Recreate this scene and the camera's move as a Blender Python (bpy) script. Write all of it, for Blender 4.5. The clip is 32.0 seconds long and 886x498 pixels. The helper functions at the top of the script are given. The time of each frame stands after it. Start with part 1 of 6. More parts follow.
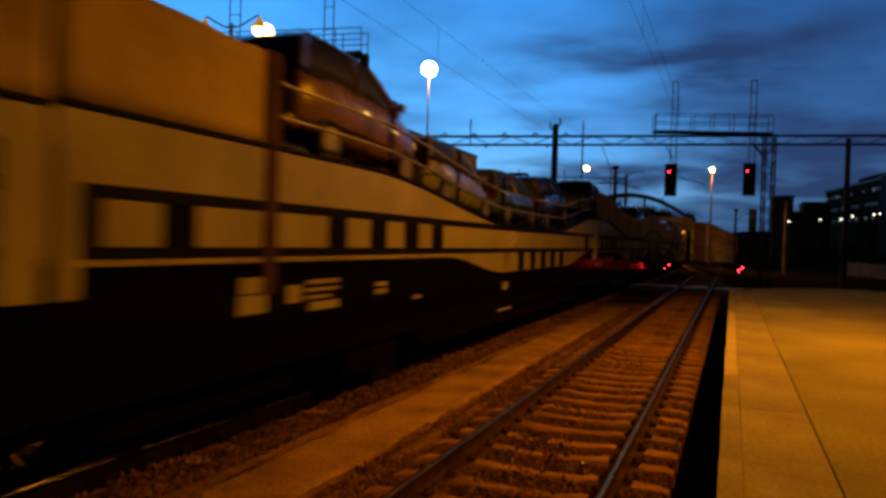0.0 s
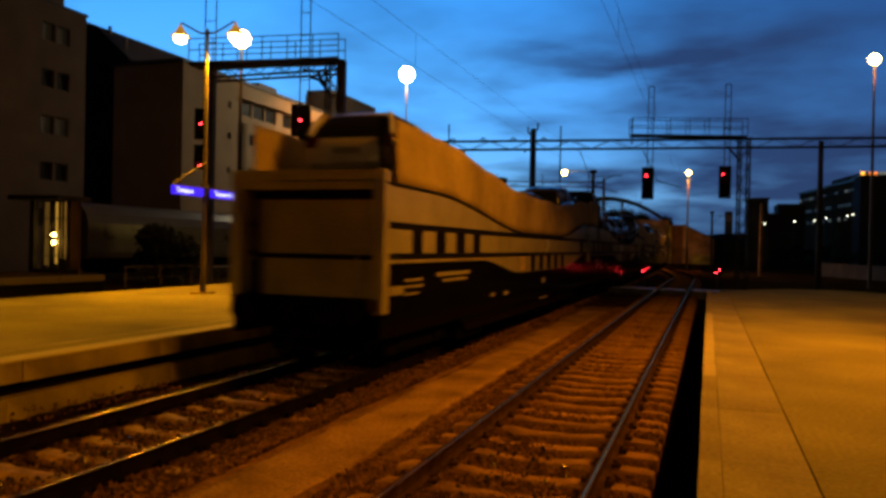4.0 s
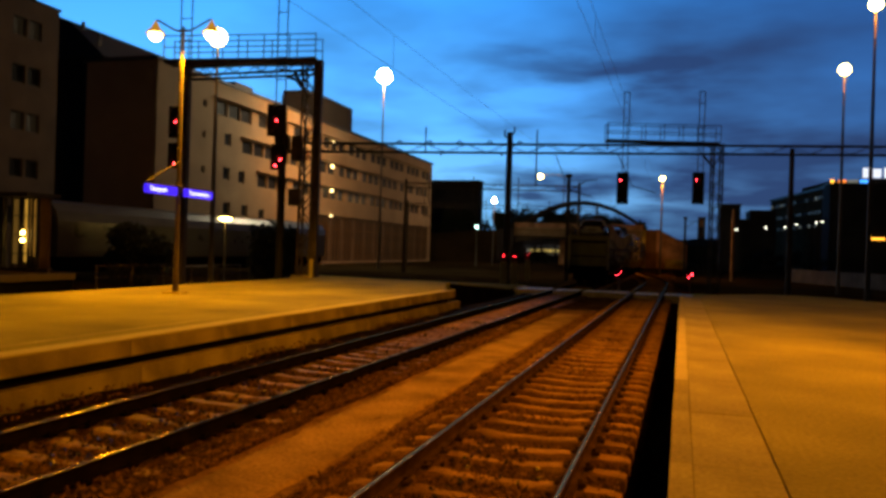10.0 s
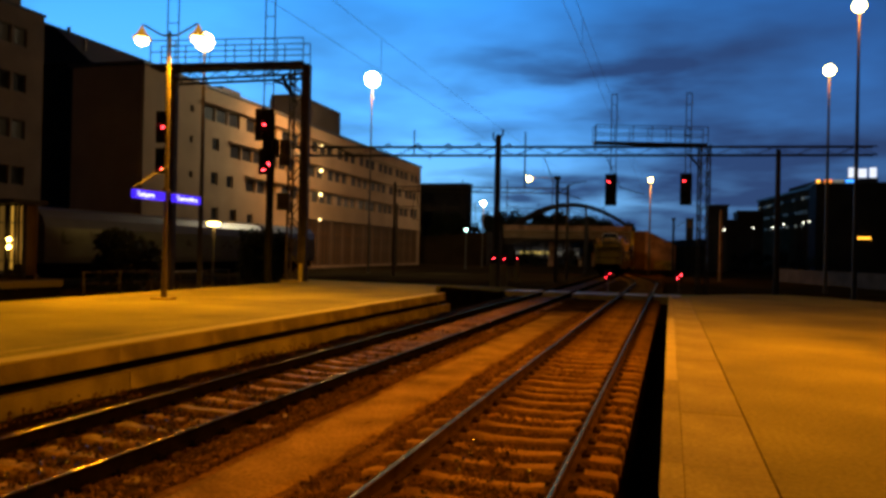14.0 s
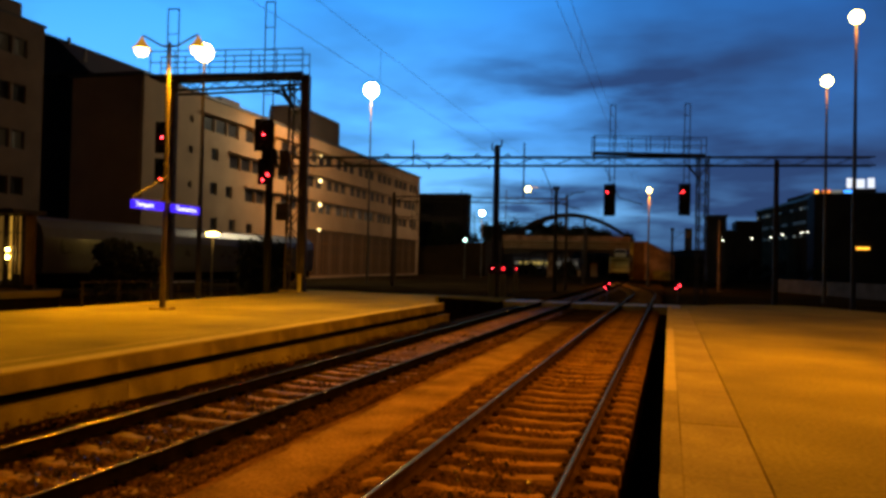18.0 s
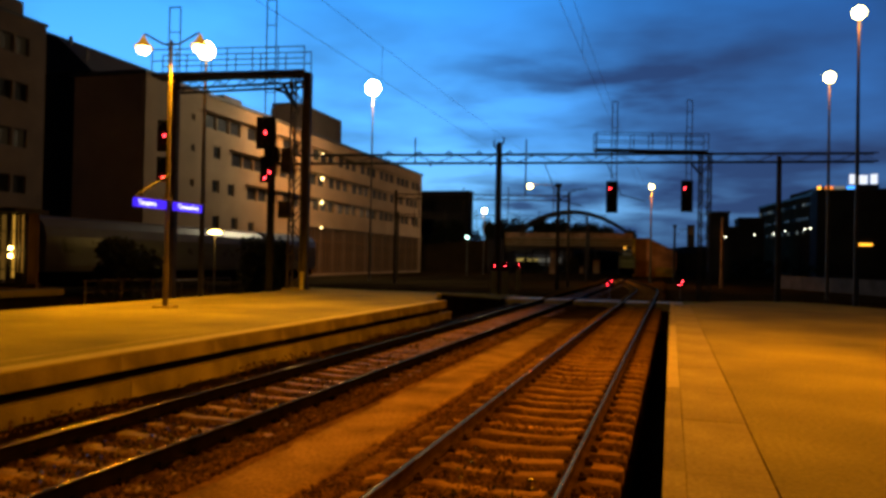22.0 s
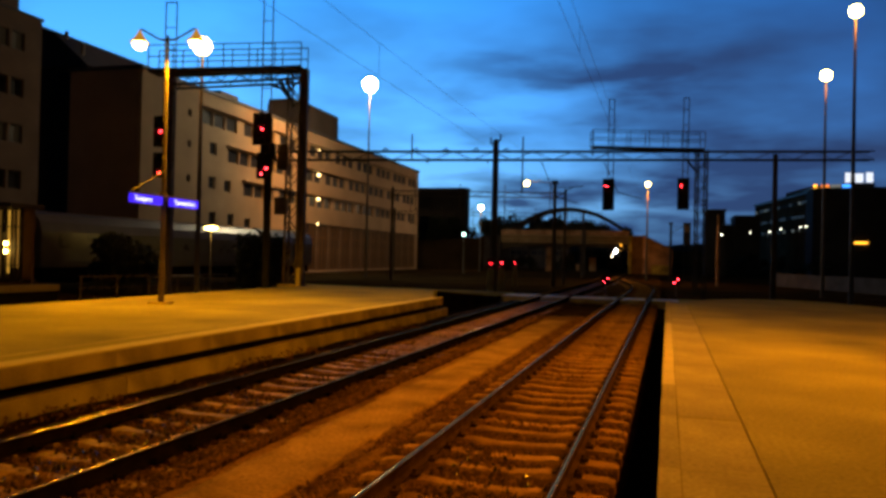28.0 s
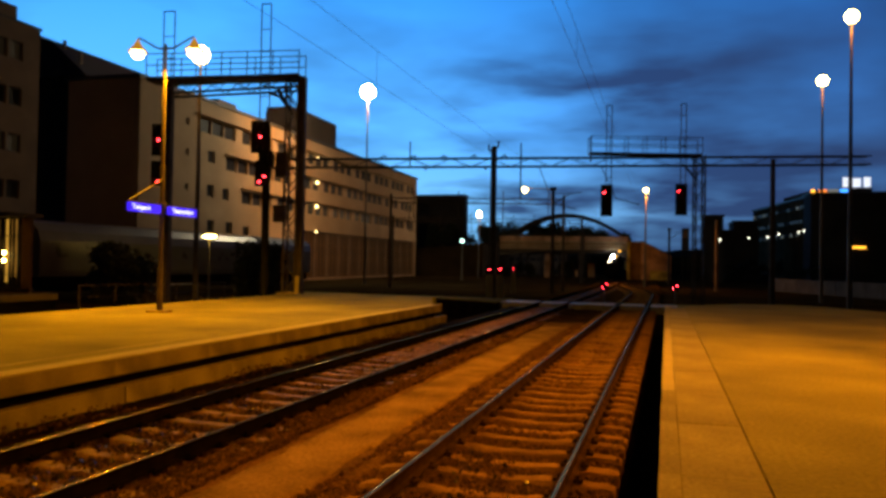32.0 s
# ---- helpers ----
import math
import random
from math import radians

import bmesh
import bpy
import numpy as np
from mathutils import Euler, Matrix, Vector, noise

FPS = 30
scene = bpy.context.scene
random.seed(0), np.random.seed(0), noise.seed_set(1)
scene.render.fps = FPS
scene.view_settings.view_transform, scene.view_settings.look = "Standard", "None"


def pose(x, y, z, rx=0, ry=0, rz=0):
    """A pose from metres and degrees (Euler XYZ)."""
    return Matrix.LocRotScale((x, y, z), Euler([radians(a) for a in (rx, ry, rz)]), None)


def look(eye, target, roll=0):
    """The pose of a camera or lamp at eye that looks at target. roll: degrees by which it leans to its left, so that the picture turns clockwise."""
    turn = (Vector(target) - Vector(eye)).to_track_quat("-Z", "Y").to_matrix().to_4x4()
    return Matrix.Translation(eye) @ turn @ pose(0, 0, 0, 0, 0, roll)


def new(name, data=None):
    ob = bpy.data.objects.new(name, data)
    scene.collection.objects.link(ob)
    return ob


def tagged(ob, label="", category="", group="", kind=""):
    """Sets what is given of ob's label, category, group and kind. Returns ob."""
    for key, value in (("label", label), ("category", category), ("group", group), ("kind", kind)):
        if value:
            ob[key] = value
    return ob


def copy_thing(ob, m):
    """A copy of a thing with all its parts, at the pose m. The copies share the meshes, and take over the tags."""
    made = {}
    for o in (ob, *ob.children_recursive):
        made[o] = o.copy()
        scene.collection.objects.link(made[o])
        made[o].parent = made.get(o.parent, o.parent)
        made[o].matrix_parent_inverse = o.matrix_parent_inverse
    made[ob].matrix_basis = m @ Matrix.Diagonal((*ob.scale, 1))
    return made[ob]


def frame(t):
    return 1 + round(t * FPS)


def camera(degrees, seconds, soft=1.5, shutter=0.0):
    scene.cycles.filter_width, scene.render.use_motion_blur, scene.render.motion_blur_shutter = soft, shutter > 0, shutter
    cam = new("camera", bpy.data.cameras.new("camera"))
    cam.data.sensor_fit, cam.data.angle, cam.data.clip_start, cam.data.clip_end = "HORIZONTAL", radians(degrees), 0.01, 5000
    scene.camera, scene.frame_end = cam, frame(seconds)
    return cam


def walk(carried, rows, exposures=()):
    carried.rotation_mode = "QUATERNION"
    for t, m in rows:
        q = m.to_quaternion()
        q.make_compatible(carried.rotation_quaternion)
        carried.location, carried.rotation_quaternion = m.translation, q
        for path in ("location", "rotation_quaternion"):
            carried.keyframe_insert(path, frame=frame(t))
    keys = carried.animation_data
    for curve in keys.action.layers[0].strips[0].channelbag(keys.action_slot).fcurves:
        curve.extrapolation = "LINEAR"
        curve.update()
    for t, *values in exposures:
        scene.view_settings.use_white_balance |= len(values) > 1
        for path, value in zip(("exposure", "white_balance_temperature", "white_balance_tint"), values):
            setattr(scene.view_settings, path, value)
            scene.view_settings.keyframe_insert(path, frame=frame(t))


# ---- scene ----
EYE = (0.0, 0.0, 2.10)
cam = camera(60.5, 32.0, soft=3.3, shutter=1.1)
# seconds, pitch, roll, turn of the hand-held camera, which stands on the platform edge
TURNS = [
    (0.0, 89.31, -1.77, 20.84), (0.5, 89.39, -1.54, 20.82), (1.0, 89.55, -1.42, 20.78), (1.5, 89.31, -1.29, 20.78),
    (2.0, 89.09, -1.59, 20.81), (2.5, 89.13, -1.61, 20.42), (3.0, 89.14, -1.21, 20.10), (3.5, 89.69, -1.13, 19.59),
    (5.5, 89.74, -1.28, 18.85), (6.0, 89.66, -1.21, 18.41), (6.5, 89.38, -1.48, 18.21), (7.0, 89.33, -1.75, 18.43),
    (7.5, 89.51, -1.63, 18.07), (8.0, 89.72, -1.74, 18.02), (8.5, 89.58, -1.86, 17.84), (9.0, 89.62, -2.03, 18.01),
    (9.5, 89.67, -1.99, 17.78), (10.0, 89.96, -1.80, 17.46), (10.5, 89.86, -1.48, 17.29), (11.0, 89.96, -1.15, 17.09),
    (11.5, 89.67, -1.34, 17.34), (12.0, 89.55, -1.42, 17.54), (12.5, 89.96, -1.57, 17.28), (13.0, 90.14, -1.53, 17.10),
    (13.5, 90.16, -1.29, 16.84), (14.0, 90.21, -1.27, 16.67), (14.5, 90.17, -1.45, 16.75), (16.5, 90.35, -1.39, 16.76),
    (17.0, 90.55, -1.34, 16.60), (17.5, 90.82, -1.17, 16.82), (18.0, 90.98, -1.29, 16.59), (18.5, 91.00, -1.07, 16.31),
    (19.0, 91.06, -1.25, 16.27), (19.5, 91.11, -1.42, 16.55), (20.0, 91.15, -1.34, 16.43), (20.5, 91.17, -1.15, 16.72),
    (21.0, 91.07, -1.13, 16.61), (21.5, 90.89, -1.00, 16.79), (22.0, 90.78, -1.12, 16.76), (22.5, 90.66, -1.03, 16.76),
    (23.0, 90.76, -1.05, 16.83), (23.5, 90.95, -1.23, 16.75), (24.0, 90.79, -1.09, 16.59), (24.5, 90.69, -1.35, 16.65),
    (25.0, 90.60, -1.49, 17.05), (25.5, 90.75, -1.76, 16.83), (27.5, 90.55, -1.51, 16.65), (28.0, 90.55, -1.31, 16.49),
    (28.5, 90.51, -1.31, 16.29), (29.0, 90.88, -1.54, 16.24), (29.5, 90.91, -1.36, 16.05), (30.0, 90.82, -1.54, 16.57),
    (30.5, 90.80, -1.34, 16.78), (31.0, 90.65, -1.12, 16.65), (31.5, 90.88, -1.12, 16.57), (32.0, 91.07, -0.99, 16.39),
]
walk(cam, [(t, pose(*EYE, a, b, c)) for t, a, b, c in TURNS], [(0.0, -0.25), (3.2, -0.25), (5.4, 0.0), (32.0, 0.0)])

# ---- sky at dusk ----
def dusk_sky():
    w = bpy.data.worlds.new("dusk_sky")
    scene.world = w
    w.use_nodes = True
    nt = w.node_tree
    N, L = nt.nodes, nt.links
    N.clear()
    out, bg = N.new("ShaderNodeOutputWorld"), N.new("ShaderNodeBackground")
    co = N.new("ShaderNodeTexCoord")
    sep = N.new("ShaderNodeSeparateXYZ")
    L.new(co.outputs["Generated"], sep.inputs[0])

    def ramp(stops, src):
        r = N.new("ShaderNodeValToRGB")
        e = r.color_ramp.elements
        while len(e) < len(stops):
            e.new(0.5)
        for k, (p, c) in enumerate(stops):
            e[k].position, e[k].color = p, (*c, 1)
        L.new(src, r.inputs[0])
        return r.outputs[0]

    def op(kind, a, b):
        m = N.new("ShaderNodeMath")
        m.operation = kind
        for k, v in enumerate((a, b)):
            if isinstance(v, (int, float)):
                m.inputs[k].default_value = v
            else:
                L.new(v, m.inputs[k])
        return m.outputs[0]

    def mix(kind, fac, a, b):
        m = N.new("ShaderNodeMix")
        m.data_type, m.blend_type = "RGBA", kind
        for k, v in ((0, fac), (6, a), (7, b)):
            if isinstance(v, (int, float)):
                m.inputs[k].default_value = v
            elif isinstance(v, tuple):
                m.inputs[k].default_value = (*v, 1)
            else:
                L.new(v, m.inputs[k])
        return m.outputs[2]

    z = op("MAXIMUM", sep.outputs["Z"], 0.0)
    base = ramp(((0.0, (0.12, 0.34, 0.62)), (0.07, (0.18, 0.52, 1.02)), (0.16, (0.115, 0.50, 1.25)),
                 (0.33, (0.05, 0.38, 1.15)), (0.40, (0.003, 0.02, 0.08)), (1.0, (0.001, 0.004, 0.016))), z)
    # afterglow: bright towards the north-west, dark behind and to the east
    glow = op("ADD", op("MULTIPLY", sep.outputs["X"], -0.574), op("MULTIPLY", sep.outputs["Y"], 0.819))
    side = ramp(((0.0, (0.010, 0.008, 0.008)), (0.60, (0.014, 0.012, 0.012)), (0.78, (0.05, 0.045, 0.05)), (0.83, (0.42, 0.38, 0.44)), (0.905, (0.62, 0.56, 0.58)), (0.95, (1.0, 1.0, 0.98)), (0.98, (1.28, 1.26, 1.14))),
                op("MULTIPLY_ADD", glow, 0.5))
    lit = mix("MULTIPLY", 1.0, base, side)
    # flat cloud banks
    flat = N.new("ShaderNodeCombineXYZ")
    den = op("ADD", z, 0.13)
    L.new(op("DIVIDE", sep.outputs["X"], den), flat.inputs[0])
    L.new(op("DIVIDE", sep.outputs["Y"], den), flat.inputs[1])
    nz = N.new("ShaderNodeTexNoise")
    nz.inputs["Scale"].default_value, nz.inputs["Detail"].default_value, nz.inputs["Roughness"].default_value = 1.15, 4, 0.5
    L.new(flat.outputs[0], nz.inputs["Vector"])
    nf = N.new("ShaderNodeTexNoise")
    nf.inputs["Scale"].default_value, nf.inputs["Detail"].default_value = 5.0, 5
    stretch = N.new("ShaderNodeMapping")
    stretch.inputs["Scale"].default_value = (1.0, 1.0, 5.0)
    L.new(co.outputs["Generated"], stretch.inputs["Vector"])
    L.new(stretch.outputs[0], nf.inputs["Vector"])
    az = op("MULTIPLY", op("ARCTAN2", sep.outputs["X"], sep.outputs["Y"]), 57.3)
    el = op("ADD", op("MULTIPLY", op("ARCSINE", sep.outputs["Z"], 0.0), 57.3), op("MULTIPLY", op("SUBTRACT", nf.outputs["Fac"], 0.5), 8.0))

    def bank(a, e, wa, we, much):
        """A soft cloud bank about a bearing and a height in degrees."""
        u = op("POWER", op("ABSOLUTE", op("DIVIDE", op("SUBTRACT", az, a), wa), 0.0), 2.0)
        v = op("POWER", op("ABSOLUTE", op("DIVIDE", op("SUBTRACT", el, e), we), 0.0), 2.0)
        return op("MULTIPLY", op("EXPONENT", op("MULTIPLY", op("ADD", u, v), -1.0), 0.0), much)

    total = op("ADD", op("MULTIPLY", op("SUBTRACT", nz.outputs["Fac"], 0.44), 1.5), op("MULTIPLY", op("SUBTRACT", nf.outputs["Fac"], 0.5), 0.25))
    for b in ((-8.5, 13.2, 9.0, 1.7, 0.50), (3.0, 12.5, 9.0, 5.0, 0.24), (7.0, 8.4, 9.0, 2.3, 0.32), (-12.0, 5.0, 8.0, 0.8, 0.40), (0.5, 4.5, 10.0, 1.0, 0.60), (5.0, 0.9, 6.0, 0.9, 0.5), (10.0, 6.0, 9.0, 3.2, 0.22),
              (3.0, 2.2, 9.0, 0.8, 0.30), (-6.0, 2.6, 7.0, 0.5, 0.3), (14.0, 15.0, 8.0, 9.0, 0.24), (-2.0, 15.0, 7.0, 3.4, 0.36), (-13.5, 9.5, 3.5, 0.9, 0.25), (4.5, 6.9, 8.0, 1.7, 0.24)):
        total = op("ADD", total, bank(*b))
    cover = ramp(((0.06, (0, 0, 0)), (0.72, (1, 1, 1))), total)
    dim = ramp(((0.0, (0.010, 0.008, 0.008)), (0.60, (0.014, 0.012, 0.012)), (0.70, (1.2, 0.80, 0.58)), (0.78, (1.2, 0.92, 0.78)), (0.84, (0.85, 0.78, 0.78)), (0.93, (0.80, 0.82, 0.9))),
               op("MULTIPLY_ADD", glow, 0.5))
    cloud = mix("MULTIPLY", 1.0, (0.027, 0.057, 0.165), dim)
    sky = mix("MIX", op("MULTIPLY", cover, 0.92), lit, cloud)
    L.new(sky, bg.inputs["Color"])
    bg.inputs["Strength"].default_value = 1.0
    L.new(bg.outputs[0], out.inputs[0])


dusk_sky()


SODIUM, YELLOW, WARM = (1.0, 0.335, 0.004), (1.0, 0.41, 0.004), (1.0, 0.40, 0.06)


def lamp_light(name, at, watts, color, size=0.25):
    d = bpy.data.lights.new(name, "POINT")
    d.energy, d.color, d.shadow_soft_size = watts, color, size
    ob = new(name, d)
    ob.matrix_basis = pose(*at)
    return ob


def shaded_light(at, watts, color, lean=0, cone=152, blend=0.45):
    """A lamp under a bell-shaped shade that lets no light out upwards."""
    d = bpy.data.lights.new("platform_light", "SPOT")
    d.energy, d.color, d.shadow_soft_size = watts, color, 0.15
    d.spot_size, d.spot_blend = radians(cone), blend
    ob = new("platform_light", d)
    ob.matrix_basis = pose(*at, 0, lean, 0)


# the lamps of the station, the yard and the street beyond, and three added lights
for x, y, turn, watts, tint, cone, edge in ((-14.05, 18.8, 9, 2350, YELLOW, 151, 0.35), (-14.05, -8.3, 0, 5600, YELLOW, 152, 0.45), (3.6, 13.0, 90, 1950, SODIUM, 150, 0.12), (4.2, -12.3, 0, 2300, SODIUM, 152, 0.2)):
    for s in (-0.87, 0.87):
        shaded_light((x + s * math.cos(radians(turn)), y + s * math.sin(radians(turn)), 7.84), watts, tint, 0, cone, edge)
lamp_light("yard_light", (10.4, 49.3, 16.4), 260, SODIUM, 0.4)
# the floodlight on the tall mast leans over the street front
flood = bpy.data.lights.new("floodlight", "SPOT")
flood.energy, flood.color, flood.shadow_soft_size, flood.spot_size, flood.spot_blend = 20500, WARM, 0.6, radians(140), 0.8
new("floodlight", flood).matrix_basis = look((-33.6, 82.6, 21.8), (-46.0, 89.0, 19.0))
shaded_light((-23.9, 34.2, 12.5), 500, SODIUM, 50, 140)
lamp_light("yard_light", (11.7, 65.4, 16.0), 220, SODIUM, 0.6)
lamp_light("yard_light", (-13.5, 73.6, 9.1), 160, SODIUM, 0.4)
shaded_light((-2.43, 92.6, 10.7), 1900, SODIUM, 0, 126, 0.12)
lamp_light("yard_light", (-33.2, 135.2, 11.0), 800, WARM, 0.4)
# added light, hidden behind the bridge deck, to brighten the passenger coach
lamp_light("yard_light", (-29.0, 192.0, 6.6), 900, (0.95, 0.85, 0.7), 0.3)
# two lights without a fixture, added to brighten the bridge and the hedge
lamp_light("bridge_fill_light", (-20.5, 166.4, 4.2), 60, SODIUM, 0.2)
lamp_light("bridge_fill_light", (-5.2, 148.4, 5.2), 230, SODIUM, 0.2)


# ---- materials ----
def surface(name, a, b, scale=3.0, fine=40.0, rough=0.7, metal=0.0, bump=0.25, spread=0.12, per_piece=0.0, depth=0.02, spec=0.5):
    """Two tones in blotches, finer grain over them, and a bump of the grain."""
    m = bpy.data.materials.new(name)
    m.use_nodes = True
    nt = m.node_tree
    N, L = nt.nodes, nt.links
    bs = N["Principled BSDF"]
    co = N.new("ShaderNodeTexCoord")
    n1, n2 = N.new("ShaderNodeTexNoise"), N.new("ShaderNodeTexNoise")
    for n, s, d in ((n1, scale, 5), (n2, fine, 4)):
        n.inputs["Scale"].default_value, n.inputs["Detail"].default_value = s, d
        L.new(co.outputs["Object"], n.inputs["Vector"])
    r = N.new("ShaderNodeValToRGB")
    r.color_ramp.elements[0].position, r.color_ramp.elements[1].position = 0.32, 0.68
    r.color_ramp.elements[0].color, r.color_ramp.elements[1].color = (*a, 1), (*b, 1)
    L.new(n1.outputs["Fac"], r.inputs[0])
    hs = N.new("ShaderNodeHueSaturation")
    L.new(r.outputs[0], hs.inputs["Color"])
    v = N.new("ShaderNodeMapRange")
    v.inputs["From Min"].default_value, v.inputs["From Max"].default_value = 0.3, 0.7
    v.inputs["To Min"].default_value, v.inputs["To Max"].default_value = 1 - spread, 1 + spread
    L.new(n2.outputs["Fac"], v.inputs["Value"])
    val = v.outputs[0]
    if per_piece:
        oi, q = N.new("ShaderNodeObjectInfo"), N.new("ShaderNodeMapRange")
        q.inputs["To Min"].default_value, q.inputs["To Max"].default_value = 1 - per_piece, 1 + per_piece
        L.new(oi.outputs["Random"], q.inputs["Value"])
        mm = N.new("ShaderNodeMath")
        mm.operation = "MULTIPLY"
        L.new(val, mm.inputs[0]), L.new(q.outputs[0], mm.inputs[1])
        val = mm.outputs[0]
    L.new(val, hs.inputs["Value"])
    L.new(hs.outputs[0], bs.inputs["Base Color"])
    bs.inputs["Metallic"].default_value = metal
    bs.inputs["Specular IOR Level"].default_value = spec
    rr = N.new("ShaderNodeMapRange")
    rr.inputs["To Min"].default_value, rr.inputs["To Max"].default_value = max(0.03, rough - 0.1), min(1, rough + 0.1)
    L.new(n1.outputs["Fac"], rr.inputs["Value"])
    L.new(rr.outputs[0], bs.inputs["Roughness"])
    if bump:
        bp = N.new("ShaderNodeBump")
        bp.inputs["Strength"].default_value, bp.inputs["Distance"].default_value = bump, depth
        L.new(n2.outputs["Fac"], bp.inputs["Height"])
        L.new(bp.outputs[0], bs.inputs["Normal"])
    return m


def glow(name, color, strength):
    m = bpy.data.materials.new(name)
    m.use_nodes = True
    bs = m.node_tree.nodes["Principled BSDF"]
    bs.inputs["Base Color"].default_value = (*[0.03 * k for k in color], 1)
    bs.inputs["Emission Color"].default_value = (*color, 1)
    bs.inputs["Emission Strength"].default_value = strength
    return m


def glass(name, tint, rough=0.05):
    m = bpy.data.materials.new(name)
    m.use_nodes = True
    bs = m.node_tree.nodes["Principled BSDF"]
    bs.inputs["Base Color"].default_value = (*tint, 1)
    bs.inputs["Roughness"].default_value = rough
    bs.inputs["Specular IOR Level"].default_value = 0.12
    return m


M_earth = surface("dark_earth", (0.020, 0.013, 0.006), (0.045, 0.030, 0.014), 0.15, 6, 1.0, bump=0.5, depth=0.05, spec=0.0)
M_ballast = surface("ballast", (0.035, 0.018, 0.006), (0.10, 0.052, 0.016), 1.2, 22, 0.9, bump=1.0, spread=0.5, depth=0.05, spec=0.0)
# darker copy of the ballast: the shadow beside the platform wall, as colour
M_shade_ballast = surface("shade_dark_ballast", (0.008, 0.005, 0.002), (0.026, 0.015, 0.006), 1.2, 22, 0.95, bump=1.0, spread=0.5, depth=0.05, spec=0.02)
M_stone = surface("crushed_stone", (0.06, 0.029, 0.008), (0.28, 0.140, 0.038), 9, 60, 0.7, bump=0.3, spread=0.4, spec=0.03)
M_stone_dark = surface("oily_stone", (0.045, 0.024, 0.008), (0.23, 0.118, 0.035), 9, 60, 0.75, bump=0.3, spread=0.4, spec=0.0)
M_wet = surface("wet_stone", (0.02, 0.012, 0.003), (0.06, 0.036, 0.008), 9, 60, 0.2, bump=0.1, spread=0.4, spec=0.4)
M_sand = surface("packed_sand", (0.23, 0.136, 0.040), (0.48, 0.288, 0.082), 1.3, 20, 0.95, bump=0.8, spread=0.3, spec=0.0)
M_grit = surface("sandy_grit", (0.13, 0.069, 0.018), (0.30, 0.160, 0.042), 2.2, 18, 0.95, bump=1.0, spread=0.4, depth=0.03, spec=0.0)
M_sleeper = surface("sleeper_concrete", (0.19, 0.100, 0.026), (0.44, 0.238, 0.062), 3, 45, 0.85, bump=0.3, spread=0.3, per_piece=0.22, spec=0.0)
M_sleeper_dark = surface("oily_sleeper", (0.12, 0.066, 0.018), (0.38, 0.215, 0.057), 6, 45, 0.5, bump=0.4, spread=0.3, per_piece=0.25, spec=0.02)
# main-line rails near-black: the shade on their near sides is in the colour
M_rail_dark = surface("shade_dark_rail", (0.006, 0.004, 0.002), (0.014, 0.009, 0.004), 5, 60, 0.9, 0.0, bump=0.3, spec=0.0)
M_rail = surface("rail_rust", (0.035, 0.018, 0.009), (0.085, 0.045, 0.018), 5, 60, 0.85, 0.0, bump=0.3, spec=0.0)
# steel tinted warm, so the sky's blue reflection comes out lamp-coloured
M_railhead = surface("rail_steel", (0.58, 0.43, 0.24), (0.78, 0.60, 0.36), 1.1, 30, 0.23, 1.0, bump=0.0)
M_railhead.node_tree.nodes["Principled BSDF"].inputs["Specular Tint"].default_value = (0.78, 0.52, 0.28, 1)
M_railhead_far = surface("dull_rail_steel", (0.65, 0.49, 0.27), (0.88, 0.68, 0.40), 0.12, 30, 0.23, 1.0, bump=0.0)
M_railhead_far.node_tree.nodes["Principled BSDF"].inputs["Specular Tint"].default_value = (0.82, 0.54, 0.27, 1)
M_railhead_dull = surface("reflectionless_rail_head", (0.03, 0.018, 0.010), (0.05, 0.032, 0.018), 2, 30, 0.75, 0.0, bump=0.0, spec=0.0)
# platform concrete: the yellow of the sodium lamps is mixed into the base colour
M_slab = surface("sodium_tinted_slab", (0.29, 0.242, 0.040), (0.48, 0.41, 0.07), 1.1, 24, 0.85, bump=0.3, spread=0.2, per_piece=0.07, spec=0.03)
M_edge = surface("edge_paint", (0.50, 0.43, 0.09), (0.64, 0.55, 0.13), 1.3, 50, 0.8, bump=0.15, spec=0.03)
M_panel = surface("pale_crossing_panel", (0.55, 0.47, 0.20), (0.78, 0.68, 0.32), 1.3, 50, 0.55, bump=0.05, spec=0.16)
M_asphalt = surface("sodium_tinted_paving", (0.22, 0.19, 0.020), (0.42, 0.36, 0.040), 0.38, 22, 0.88, bump=0.35, spread=0.22, spec=0.03)
M_kerb = surface("sodium_tinted_wall", (0.15, 0.12, 0.03), (0.47, 0.385, 0.09), 0.9, 30, 0.9, bump=0.3, per_piece=0.1, spec=0.1)
# near-black that stands for shade under platform edges and inside wagon openings
M_shade_black = surface("shade_black", (0.003, 0.0025, 0.002), (0.006, 0.005, 0.004), 2, 20, 0.95, spec=0.05)
M_steel = surface("painted_steel", (0.030, 0.023, 0.016), (0.055, 0.043, 0.031), 3, 40, 0.65, 0.0, bump=0.15, spec=0.25)
M_gantry = surface("weathered_gantry_steel", (0.055, 0.042, 0.030), (0.095, 0.073, 0.054), 3, 40, 0.6, 0.0, bump=0.15, spec=0.3)
M_mast = surface("mast_paint", (0.09, 0.08, 0.065), (0.14, 0.125, 0.105), 3, 40, 0.6, 0.0, bump=0.1)
M_galv = surface("galvanised_steel", (0.22, 0.21, 0.19), (0.32, 0.30, 0.27), 4, 50, 0.5, 0.7, bump=0.1)
M_post = surface("lamp_post_paint", (0.08, 0.06, 0.036), (0.12, 0.092, 0.055), 4, 60, 0.55, 0.0, bump=0.1)
M_black = surface("signal_black", (0.003, 0.003, 0.003), (0.006, 0.006, 0.006), 6, 50, 0.85, bump=0.1)
